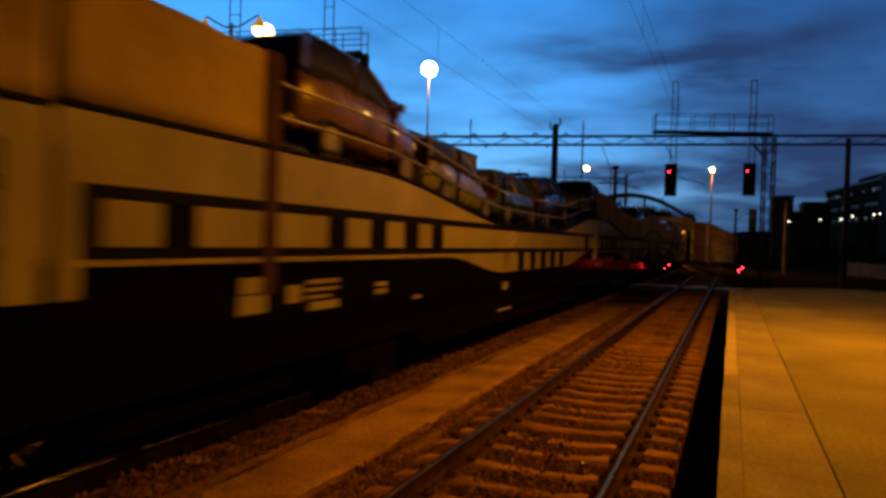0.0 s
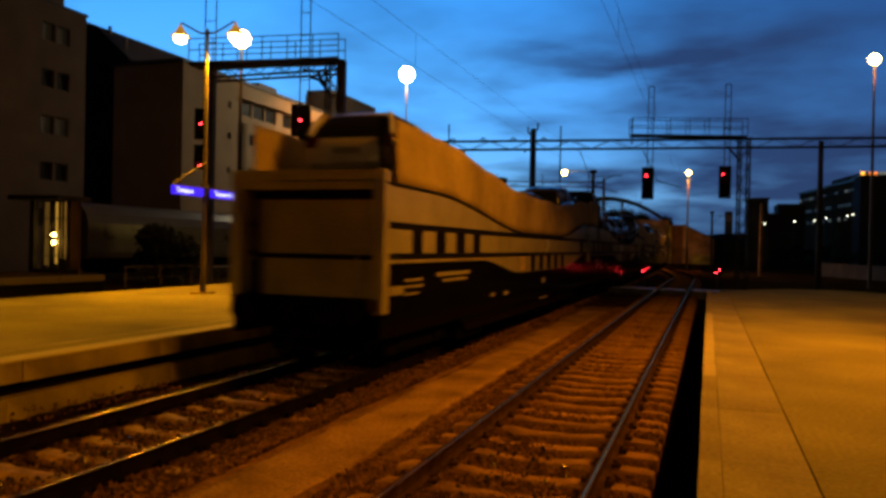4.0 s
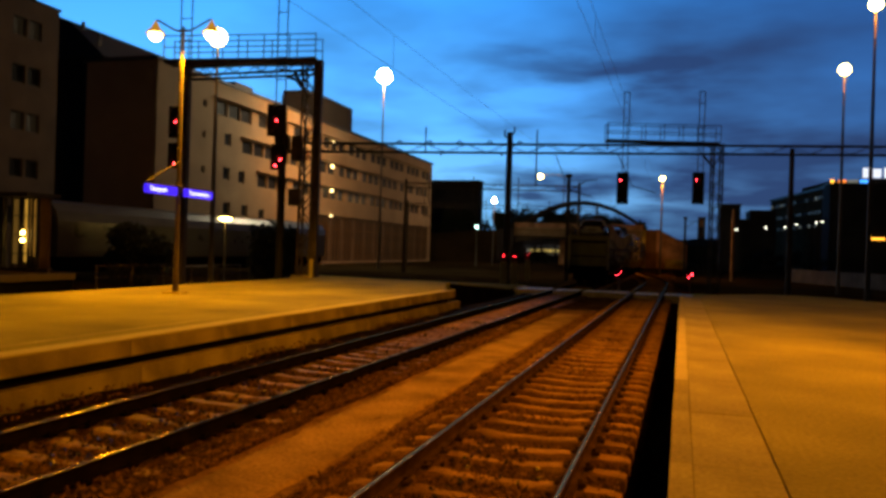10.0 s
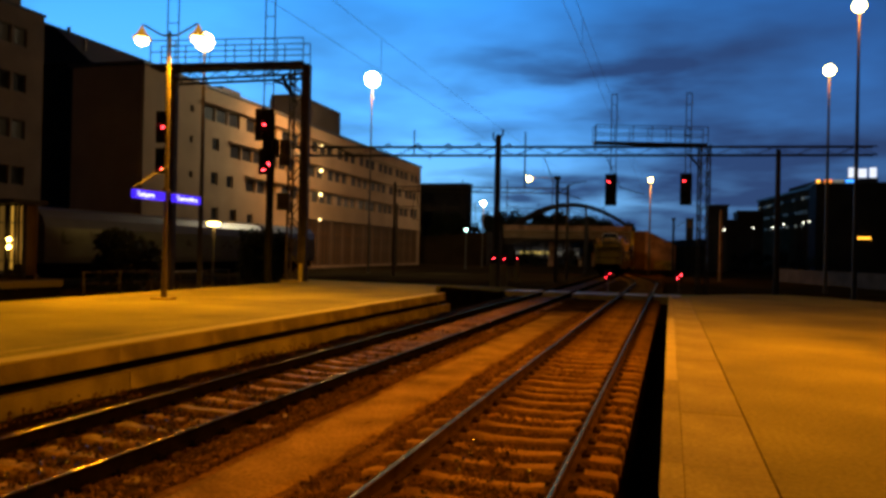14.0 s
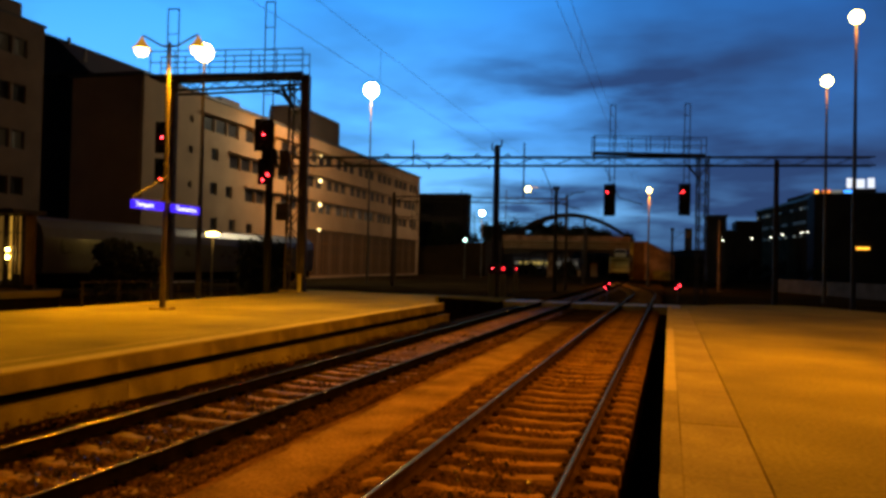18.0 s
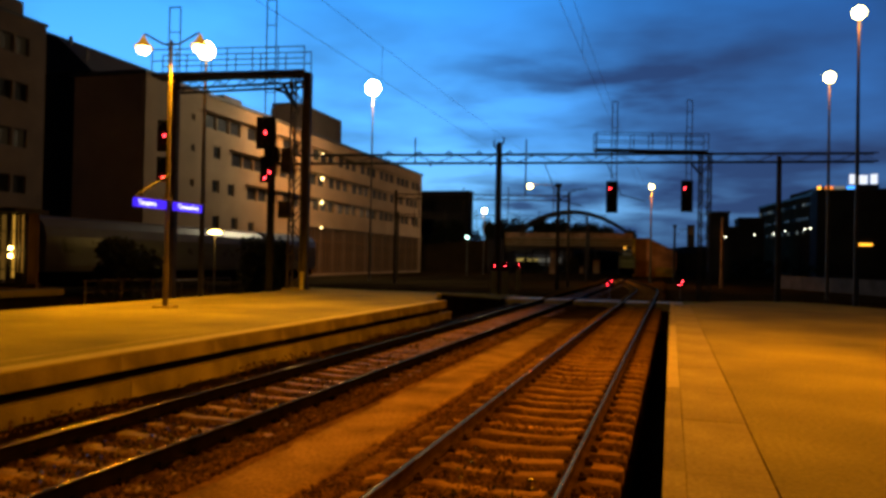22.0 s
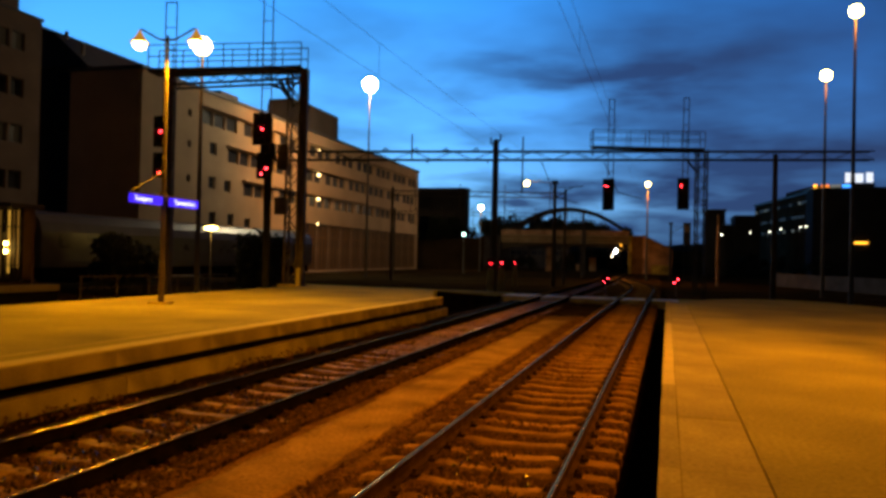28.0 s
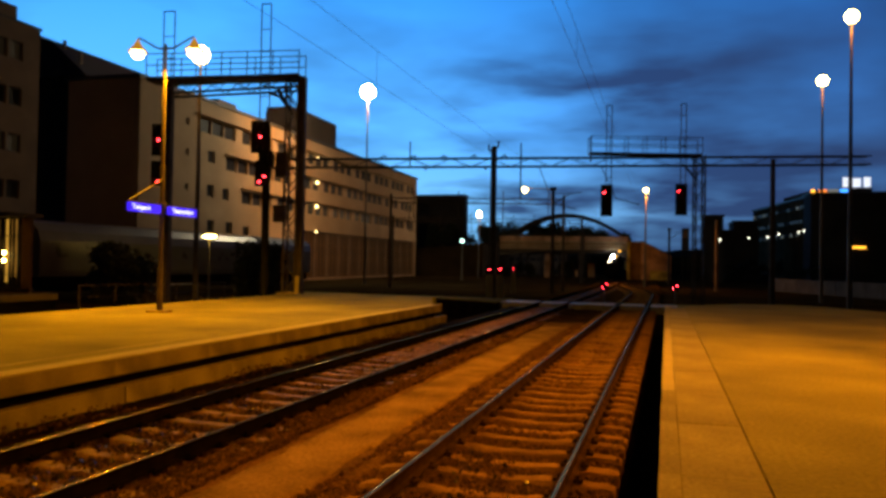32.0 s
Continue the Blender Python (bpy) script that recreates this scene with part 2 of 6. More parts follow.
M_white = surface("pale_paint", (0.27, 0.245, 0.14), (0.39, 0.355, 0.21), 0.7, 30, 0.24, bump=0.01, spread=0.08, spec=0.5)
M_end = surface("pale_end_paint", (0.36, 0.32, 0.12), (0.50, 0.45, 0.17), 0.9, 20, 0.7, bump=0.1, spread=0.15, spec=0.1)
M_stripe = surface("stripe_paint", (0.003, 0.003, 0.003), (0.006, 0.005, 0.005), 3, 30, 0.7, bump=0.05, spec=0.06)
M_under = surface("underframe_black", (0.002, 0.0015, 0.001), (0.006, 0.0045, 0.003), 3, 25, 0.95, 0.0, bump=0.3, spec=0.02)
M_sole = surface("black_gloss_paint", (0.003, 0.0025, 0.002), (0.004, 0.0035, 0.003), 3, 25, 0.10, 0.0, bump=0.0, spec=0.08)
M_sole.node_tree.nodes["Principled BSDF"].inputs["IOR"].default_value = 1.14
M_rustpost = surface("rusty_steel", (0.04, 0.02, 0.008), (0.08, 0.04, 0.015), 3, 25, 0.85, 0.0, bump=0.3, spec=0.1)
M_net = surface("side_sheet", (0.22, 0.165, 0.07), (0.50, 0.38, 0.165), 0.55, 7, 0.8, bump=0.15, spread=0.08, spec=0.1)
M_plaster = surface("building_plaster", (0.34, 0.235, 0.15), (0.44, 0.31, 0.20), 0.25, 12, 0.9, bump=0.1, spread=0.06)
# near-black walls: the lack of lamp light is put into the base colour
M_unlit = surface("unlit_render", (0.035, 0.032, 0.033), (0.055, 0.050, 0.050), 0.25, 12, 0.9, bump=0.1, spread=0.06, spec=0.05)
M_umber = surface("umber_brick", (0.052, 0.036, 0.020), (0.080, 0.056, 0.032), 0.25, 12, 0.9, bump=0.1, spread=0.06, spec=0.0)
M_plaster2 = surface("dark_plaster", (0.075, 0.062, 0.055), (0.105, 0.084, 0.070), 0.25, 12, 0.9, bump=0.1, spread=0.06, spec=0.08)
M_tower = surface("tower_brick", (0.15, 0.105, 0.085), (0.21, 0.15, 0.12), 0.4, 18, 0.9, bump=0.2, spread=0.1)
M_roof = surface("roof_sheet", (0.05, 0.05, 0.055), (0.08, 0.08, 0.085), 0.5, 12, 0.6, 0.3)
M_glass = glass("window_glass", (0.02, 0.022, 0.028), 0.42)
M_frame = surface("pale_window_frame", (0.26, 0.20, 0.12), (0.34, 0.26, 0.16), 2, 30, 0.8, bump=0.05)
M_bridge = surface("bridge_concrete", (0.17, 0.088, 0.045), (0.47, 0.265, 0.145), 0.55, 6, 0.9, bump=0.2)
M_pale = surface("pale_concrete", (0.045, 0.040, 0.040), (0.085, 0.078, 0.078), 0.8, 20, 0.9, bump=0.2)
M_fascia = surface("rusty_fascia", (0.12, 0.06, 0.022), (0.22, 0.115, 0.045), 0.6, 12, 0.85, 0.1, bump=0.2)
M_brown = surface("brown_render", (0.13, 0.085, 0.055), (0.19, 0.125, 0.08), 0.5, 12, 0.85, 0.0, bump=0.2)
M_timber = surface("brown_shopfront", (0.022, 0.012, 0.007), (0.05, 0.028, 0.015), 0.5, 12, 0.6, 0.0, bump=0.1)
M_leaf = surface("foliage", (0.010, 0.016, 0.006), (0.026, 0.034, 0.013), 2, 20, 0.8, bump=0.3, spread=0.3)
M_bark = surface("bark", (0.06, 0.045, 0.03), (0.10, 0.075, 0.05), 6, 40, 0.9, bump=0.5)
M_coach = surface("coach_paint", (0.075, 0.074, 0.078), (0.11, 0.107, 0.11), 0.6, 20, 0.35, 0.1, bump=0.05)
M_coach_dark = surface("coach_band", (0.07, 0.075, 0.07), (0.10, 0.105, 0.10), 1, 20, 0.3, bump=0.05)
M_sodium = glow("sodium_glow", (1.0, 0.64, 0.13), 40)
M_lantern = glow("lantern_glow", (1.0, 0.64, 0.16), 26)
M_shade = glow("lit_shade_glow", (1.0, 0.44, 0.03), 0.5)
M_flood = glow("flood_glow", (1.0, 0.84, 0.52), 280)
M_warm = glow("window_glow", (1.0, 0.72, 0.28), 6)
M_red = glow("red_signal_glow", (1.0, 0.020, 0.030), 55)
M_green = glow("pale_green_glow", (0.55, 1.0, 0.80), 8)
M_blue = glow("sign_blue_glow", (0.055, 0.02, 1.0), 1.25)
M_blue.node_tree.nodes["Principled BSDF"].inputs["Base Color"].default_value = (0.01, 0.005, 0.15, 1)
M_text = glow("sign_text_glow", (0.85, 0.85, 1.0), 2.0)
M_amber = glow("amber_glow", (1.0, 0.42, 0.03), 3)


# ---- small mesh helpers ----
def part(name, bm, material, parent=None, label=""):
    me = bpy.data.meshes.new(name)
    bm.to_mesh(me)
    bm.free()
    me.materials.append(material)
    ob = new(name, me)
    ob.parent = parent
    return tagged(ob, label)


def share(name, me, parent, m):
    ob = new(name, me)
    ob.parent, ob.matrix_basis = parent, m
    return ob


def base(name, m, label, category, group="", kind=""):
    return tagged(place(new(name), m), label, category, group, kind)


def place(ob, m):
    ob.matrix_basis = m
    return ob


def box(bm, x0, x1, y0, y1, z0, z1):
    v = [bm.verts.new(p) for p in ((x0, y0, z0), (x1, y0, z0), (x1, y1, z0), (x0, y1, z0), (x0, y0, z1), (x1, y0, z1), (x1, y1, z1), (x0, y1, z1))]
    for f in ((3, 2, 1, 0), (4, 5, 6, 7), (0, 1, 5, 4), (1, 2, 6, 5), (2, 3, 7, 6), (3, 0, 4, 7)):
        bm.faces.new([v[k] for k in f])
    return bm


def bbox(x0, x1, y0, y1, z0, z1, bevel=0.0):
    bm = box(bmesh.new(), x0, x1, y0, y1, z0, z1)
    if bevel:
        bmesh.ops.bevel(bm, geom=bm.edges[:], offset=bevel, segments=2, profile=0.6, affect="EDGES")
    return bm


def tube(bm, p, q, r, r2=None, n=8, caps=True):
    p, q = Vector(p), Vector(q)
    d = (q - p).normalized()
    a = d.orthogonal().normalized()
    b = d.cross(a)
    r2 = r if r2 is None else r2
    rings = []
    for c, s in ((p, r), (q, r2)):
        rings.append([bm.verts.new(c + s * (math.cos(2 * math.pi * k / n) * a + math.sin(2 * math.pi * k / n) * b)) for k in range(n)])
    for k in range(n):
        bm.faces.new((rings[0][k], rings[0][(k + 1) % n], rings[1][(k + 1) % n], rings[1][k]))
    if caps:
        bm.faces.new(rings[0][::-1])
        bm.faces.new(rings[1])
    return bm


def tubes(pts, r, n=8):
    """One continuous round bar along the points."""
    bm = bmesh.new()
    pts = [Vector(p) for p in pts]
    rings, a = [], None
    for k, p in enumerate(pts):
        d = ((pts[min(k + 1, len(pts) - 1)] - p).normalized() + (p - pts[max(k - 1, 0)]).normalized()).normalized()
        a = d.orthogonal().normalized() if a is None else (a - d * a.dot(d)).normalized()
        b = d.cross(a)
        rings.append([bm.verts.new(p + r * (math.cos(2 * math.pi * q / n) * a + math.sin(2 * math.pi * q / n) * b)) for q in range(n)])
    for u, v in zip(rings, rings[1:]):
        for q in range(n):
            bm.faces.new((u[q], u[(q + 1) % n], v[(q + 1) % n], v[q]))
    bm.faces.new(rings[0][::-1]), bm.faces.new(rings[-1])
    return bm


def lathe(profile, n=20):
    """A turned shape about the z axis from (radius, height) pairs."""
    bm = bmesh.new()
    rings = [[bm.verts.new((r * math.cos(2 * math.pi * k / n), r * math.sin(2 * math.pi * k / n), h)) for k in range(n)] for r, h in profile]
    for a, b in zip(rings, rings[1:]):
        for k in range(n):
            bm.faces.new((a[k], a[(k + 1) % n], b[(k + 1) % n], b[k]))
    bm.faces.new(rings[0][::-1])
    bm.faces.new(rings[-1])
    return bm


def ball(r, n=14, squash=1.0):
    bm = bmesh.new()
    bmesh.ops.create_uvsphere(bm, u_segments=n, v_segments=max(6, n // 2), radius=r)
    bmesh.ops.scale(bm, vec=(1, 1, squash), verts=bm.verts)
    for f in bm.faces:
        f.smooth = True
    return bm


def slab(poly, z0, z1):
    """An upright prism over a plan outline."""
    bm = bmesh.new()
    lo, hi = [bm.verts.new((x, y, z0)) for x, y in poly], [bm.verts.new((x, y, z1)) for x, y in poly]
    n = len(poly)
    bm.faces.new(lo[::-1]), bm.faces.new(hi)
    for k in range(n):
        bm.faces.new((lo[k], lo[(k + 1) % n], hi[(k + 1) % n], hi[k]))
    bmesh.ops.recalc_face_normals(bm, faces=bm.faces)
    return bm


def panel(outline, x0, x1):
    """A plate in the y-z plane with thickness from x0 to x1."""
    bm = bmesh.new()
    a, b = [bm.verts.new((x0, y, z)) for y, z in outline], [bm.verts.new((x1, y, z)) for y, z in outline]
    n = len(outline)
    bm.faces.new(a), bm.faces.new(b[::-1])
    for k in range(n):
        bm.faces.new((a[k], b[k], b[(k + 1) % n], a[(k + 1) % n]))
    bmesh.ops.recalc_face_normals(bm, faces=bm.faces)
    bmesh.ops.triangulate(bm, faces=[f for f in bm.faces if len(f.verts) > 4])
    return bm


def band(curve_lo, curve_hi, x0, x1):
    """A plate in the y-z plane between two curves given at the same y steps."""
    bm = bmesh.new()
    rows = []
    for (y, zl), (_, zh) in zip(curve_lo, curve_hi):
        rows.append([bm.verts.new(p) for p in ((x0, y, zl), (x1, y, zl), (x1, y, zh), (x0, y, zh))])
    for a, b in zip(rows, rows[1:]):
        for k in range(4):
            bm.faces.new((a[k], a[(k + 1) % 4], b[(k + 1) % 4], b[k]))
    bm.faces.new(rows[0][::-1]), bm.faces.new(rows[-1])
    bmesh.ops.recalc_face_normals(bm, faces=bm.faces)
    return bm


# ---- ground and tracks ----
def ground():
    bm = bmesh.new()
    bmesh.ops.create_grid(bm, x_segments=60, y_segments=60, size=2200)
    for v in bm.verts:
        v.co.z = -0.55
    tagged(part("ground", bm, M_earth), "dark bare railway ground reaching the horizon", "ground", kind="structure")


NEAR_X, FAR_X = -1.77, -6.05


def bend(y):
    """How far the main line swings to the left beyond the signals."""
    return -max(0.0, y - 60.0) ** 2 / 4000.0


def far_line(y):
    return FAR_X + bend(y)


def near_line(y):
    s = min(1.0, max(0.0, (y - 58.0) / 52.0))
    return NEAR_X + (FAR_X - NEAR_X) * s * s * (3 - 2 * s) + bend(y)


def sweep(profile, line, ys, closed=True):
    bm = bmesh.new()
    rings = []
    for y in ys:
        x = line(y)
        rings.append([bm.verts.new((x + px, y, pz)) for px, pz in profile])
    n = len(profile)
    for a, b in zip(rings, rings[1:]):
        for k in range(n if closed else n - 1):
            bm.faces.new((a[k], a[(k + 1) % n], b[(k + 1) % n], b[k]))
    bmesh.ops.recalc_face_normals(bm, faces=bm.faces)
    return bm


YS = [-12 + 2.0 * k for k in range(36)] + [60 + 1.5 * k for k in range(80)]


def sleeper_mesh(mat, seed):
    """A worn concrete sleeper: high under the rails, waisted and lower in the middle, its arrises chipped."""
    bm = bmesh.new()
    rows = []
    rnd = random.Random(seed)
    for x, w, h in ((-1.29, 0.105, -0.01), (-1.20, 0.12, 0.015), (-1.0, 0.12, 0.02), (-0.75, 0.125, 0.025), (-0.55, 0.125, 0.03), (-0.38, 0.105, 0.012), (-0.2, 0.10, 0.006), (0.0, 0.10, 0.004), (0.2, 0.10, 0.006), (0.38, 0.105, 0.012), (0.55, 0.125, 0.03), (0.75, 0.125, 0.025), (1.0, 0.12, 0.02), (1.20, 0.12, 0.015), (1.29, 0.105, -0.01)):
        j = lambda a: rnd.uniform(-a, a)
        rows.append([bm.verts.new(p) for p in ((x, -w, -0.4), (x, -w + j(0.012), -0.235 + h + j(0.016)), (x, -w + 0.022 + j(0.012), -0.2 + h + j(0.007)), (x, w - 0.022 + j(0.012), -0.2 + h + j(0.007)), (x, w + j(0.012), -0.235 + h + j(0.016)), (x, w, -0.4))])
    for a, b in zip(rows, rows[1:]):
        for k in range(5):
            bm.faces.new((a[k], a[k + 1], b[k + 1], b[k]))
    bm.faces.new(rows[0]), bm.faces.new(rows[-1][::-1])
    bmesh.ops.recalc_face_normals(bm, faces=bm.faces)
    me = bpy.data.meshes.new("sleeper")
    bm.to_mesh(me)
    bm.free()
    me.materials.append(mat)
    return me


def track(name, line, last, label, kinds, steel, polish, shine, band, lean):
    """band: half the width of the polished running band; lean: how far it lies off the middle of the head."""
    t = base(name, pose(0, 0, 0), label, "railway track", kind="structure")
    ys = [y for y in YS if y <= last]
    for side in (-1, 1):
        c = side * 0.798
        web = [(-0.075, -0.172), (0.075, -0.172), (0.075, -0.160), (0.010, -0.140), (0.010, -0.045), (0.034, -0.034), (0.036, -0.010), (0.031, -0.004), (-0.031, -0.004), (-0.036, -0.010), (-0.034, -0.034), (-0.010, -0.045), (-0.010, -0.140), (-0.075, -0.160)]
        head = [(lean + band * math.sin(radians(a)), 0.5 * band * (math.cos(radians(a)) - 1.0)) for a in (90, 65, 45, 28, 12, 0, -12, -28, -45, -65, -90)]
        rail = part("rail", sweep([(c + a, b) for a, b in web], line, ys), steel, t, "rust-brown steel rail")
        # past shine a darkened matte head replaces the far rails' faint reflection
        for reach, mat, words in (([y for y in ys if y <= shine], polish, "polished bright rail head"), ([y for y in ys if y >= shine], M_railhead_dull, "rail head darkened for its faint reflection")):
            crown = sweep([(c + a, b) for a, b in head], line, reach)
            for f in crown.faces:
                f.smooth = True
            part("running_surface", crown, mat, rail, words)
    clips = bmesh.new()
    n = int((min(last, 110) - 2.0) / 0.61)
    rnd = random.Random(5)
    for k in list(range(n)) + list(range(-1, -23, -1)):
        y = 2.0 + 0.61 * k
        turn = math.degrees(math.atan2(-(line(y + 0.5) - line(y - 0.5)), 1.0))
        share("sleeper", kinds[k * 7 % len(kinds)], t, pose(line(y), y + rnd.uniform(-0.015, 0.015), rnd.uniform(-0.024, 0.004), 0, 0, turn + rnd.uniform(-0.5, 0.5)))
        if y < 50:
            for c in (-0.798, 0.798):
                for s in (-1, 1):
                    x = line(y) + c + s * 0.115
                    box(clips, x - 0.04, x + 0.04, y - 0.06, y + 0.06, -0.172, -0.135)
                    tube(clips, (x - s * 0.02, y, -0.16), (x - s * 0.02, y, -0.105), 0.022, n=6)
    tagged(part("rail_fastening", clips, steel, t, "rusty rail clips and bolts"), kind="stuff")
    return t


def stones(name, plots, mat, label, seed, lift):
    """Loose crushed stone between and beside the sleepers."""
    rnd = np.random.default_rng(seed)
    boxes = []
    for x0, x1, y0, y1, n in plots:
        boxes.append(np.c_[rnd.uniform(x0, x1, n), rnd.uniform(y0, y1, n)])
    p = np.concatenate(boxes)
    n = len(p)
    octa = np.array([(1, 0, 0), (0, 1, 0), (-1, 0, 0), (0, -1, 0), (0, 0, 1), (0, 0, -1)], float)
    v = octa[None] * rnd.uniform(0.55, 1.15, (n, 6, 1)) * rnd.uniform(0.014, 0.040, (n, 1, 1))
    a = rnd.uniform(0, 6.28, n)
    ca, sa = np.cos(a)[:, None], np.sin(a)[:, None]
    x, y = v[..., 0] * ca - v[..., 1] * sa, v[..., 0] * sa + v[..., 1] * ca
    tilt = rnd.uniform(-0.6, 0.6, (n, 1))
    z = v[..., 2] + tilt * x
    v = np.stack([x + p[:, :1], y + p[:, 1:], z - 0.243 + lift + rnd.uniform(-0.014, 0.03, (n, 1)) + 0.035 * (np.sin(2.3 * p[:, :1] + 1.9 * p[:, 1:]) * np.sin(1.1 * p[:, 1:] - 0.8 * p[:, :1])) + np.where(p[:, :1] < -7.4, 0.12 + 0.05 * np.sin(p[:, 1:]), 0.0) + np.where((p[:, :1] > -5.15) & (p[:, :1] < -4.5), 0.055, 0.0) + np.where((p[:, :1] >= -4.5) & (p[:, :1] < -3.3), 0.038, 0.0) + np.where((p[:, :1] > -6.8) & (p[:, :1] < -5.3), -0.004, 0.0)], -1).reshape(-1, 3)
    f = np.array([(0, 1, 4), (1, 2, 4), (2, 3, 4), (3, 0, 4), (1, 0, 5), (2, 1, 5), (3, 2, 5), (0, 3, 5)])
    faces = (f[None] + 6 * np.arange(n)[:, None, None]).reshape(-1, 3)
    me = bpy.data.meshes.new(name)
    me.from_pydata(v.tolist(), [], faces.tolist())
    me.materials.append(mat)
    tagged(new(name, me), label, "gravel", kind="stuff")


def uneven(x0, x1, y0, y1, z, step, amp, seed, edge=0.0):
    """A strip of ground with small bumps, its sides ragged by edge."""
    bm = bmesh.new()
    nx, ny = max(2, int((x1 - x0) / step)), max(2, int((y1 - y0) / (step * 2.2)))
    rows = []
    for j in range(ny + 1):
        y = y0 + (y1 - y0) * j / ny
        row = []
        for i in range(nx + 1):
            x = x0 + (x1 - x0) * i / nx
            h = noise.noise((x * 1.3 + seed, y * 0.8, 0)) * amp + noise.noise((x * 5, y * 4 + seed, 3)) * amp * 0.5
            if i in (0, nx):
                x += edge * (noise.noise((i, y * 0.9, seed)) + 0.6 * noise.noise((i + 7, y * 3.1, seed)))
                h = -0.12
            row.append(bm.verts.new((x + bend(y), y, z + h)))
        rows.append(row)
    for a, b in zip(rows, rows[1:]):
        for k in range(nx):
            f = bm.faces.new((a[k], a[k + 1], b[k + 1], b[k]))
            f.smooth = True
    return bm


ground()
tagged(part("ballast", uneven(-8.6, -0.40, -12, 120, -0.27, 0.22, 0.02, 1), M_ballast), "brown track ballast under both tracks", "ballast", kind="structure")
tagged(part("path_verge", uneven(-4.80, -3.10, -12, 31, -0.222, 0.12, 0.026, 27, 0.42), M_grit), "gritty brown verge along the sand path", "path", kind="structure")
tagged(part("service_path", uneven(-4.48, -3.42, -12, 28.5, -0.200, 0.1, 0.026, 7, 0.55), M_sand), "pale packed sand path between the two tracks", "path", kind="structure")
tagged(part("ballast_bank", uneven(-5.12, -4.5, -12, 40, -0.192, 0.1, 0.05, 12, 0.12), M_ballast), "brown ballast heaped over the sleeper ends", "ballast", kind="structure")
tagged(part("ballast_shoulder", uneven(-8.06, -7.35, -12, 40, -0.145, 0.1, 0.06, 4, 0.1), M_shade_ballast), "ballast heaped along the platform wall, coloured dark for its shade", "ballast", kind="structure")
near_track = track("near_track", near_line, 112, "straight rusty rails on concrete sleepers beside the platform", [sleeper_mesh(M_sleeper, k) for k in range(6)], M_rail, M_railhead, 63.0, 0.017, 0.006)
far_track = track("far_track", far_line, 178, "rusty rails on concrete sleepers on the main line", [sleeper_mesh(M_sleeper_dark, k + 20) for k in range(6)], M_rail_dark, M_railhead_far, 40.0, 0.011, -0.012)
stones("ballast_stones", ((-3.35, -0.52, 3.0, 12.0, 15000), (-3.35, -0.52, 12.0, 30.0, 9000), (-4.84, -4.56, 3.0, 28.0, 3000), (-3.38, -3.10, 3.0, 28.0, 3000)), M_stone, "loose brown crushed stone between the sleepers", 3, 0.0)
stones("track_stones", ((-7.4, -4.55, 3.5, 13.0, 11000), (-7.4, -4.55, 13.0, 30.0, 6500), (-8.05, -7.4, 3.5, 24.0, 900)), M_stone_dark, "dark oily crushed stone of the main line", 6, 0.0)
stones("wet_stones", ((-6.75, -5.35, 3.5, 13.0, 900), (-6.75, -5.35, 13.0, 24.0, 260), (-2.4, -1.1, 3.0, 9.0, 160)), M_wet, "dark wet stones lying on the sleepers", 8, 0.035)


# ---- platforms and crossing ----
def right_platform():
    outline = [(0.732, -12), (0.732, 31.0), (1.6, 33.6), (3.2, 35.3), (4.9, 35.9), (6.4, 34.9), (7.9, 32.0), (9.4, 26), (10.5, 18), (11, -12)]
    p = base("right_platform", pose(0, 0, 0), "wide paved station platform with a pale concrete edge", "platform", kind="structure")
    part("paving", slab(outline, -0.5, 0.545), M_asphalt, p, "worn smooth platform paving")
    part("footing", bbox(0.10, 0.733, -12, 31.0, -0.5, 0.40), M_shade_black, p, "platform footing coloured black for the shade under the edge")
    bevel_box = bbox(0.0, 0.591, 0.0, 1.996, -0.16, 0.0, 0.004)
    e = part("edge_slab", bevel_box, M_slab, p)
    e.matrix_basis = pose(0.125, -10, 0.55)
    l = part("edge_lip", bbox(0.0, 0.161, 0.0, 0.996, -0.16, 0.0, 0.004), M_slab, p)
    l.matrix_basis = pose(-0.04, -10, 0.553)
    worn = part("edge_lip", bbox(0.0, 0.161, 0.0, 0.996, -0.16, 0.0, 0.004), M_edge, p, "yellow painted edge lip")
    worn.matrix_basis = pose(-0.04, 30, 0.553)
    for k in range(1, 20):
        share("edge_slab", e.data, p, pose(0.125, -10 + 2.0 * k, 0.55 + 0.003 * math.sin(k * 2.3)))
    for k in range(1, 40):
        share("edge_lip", worn.data if 20 <= k < 30 else l.data, p, pose(-0.04 + 0.003 * math.sin(k * 1.7), -10 + 1.0 * k, 0.553))


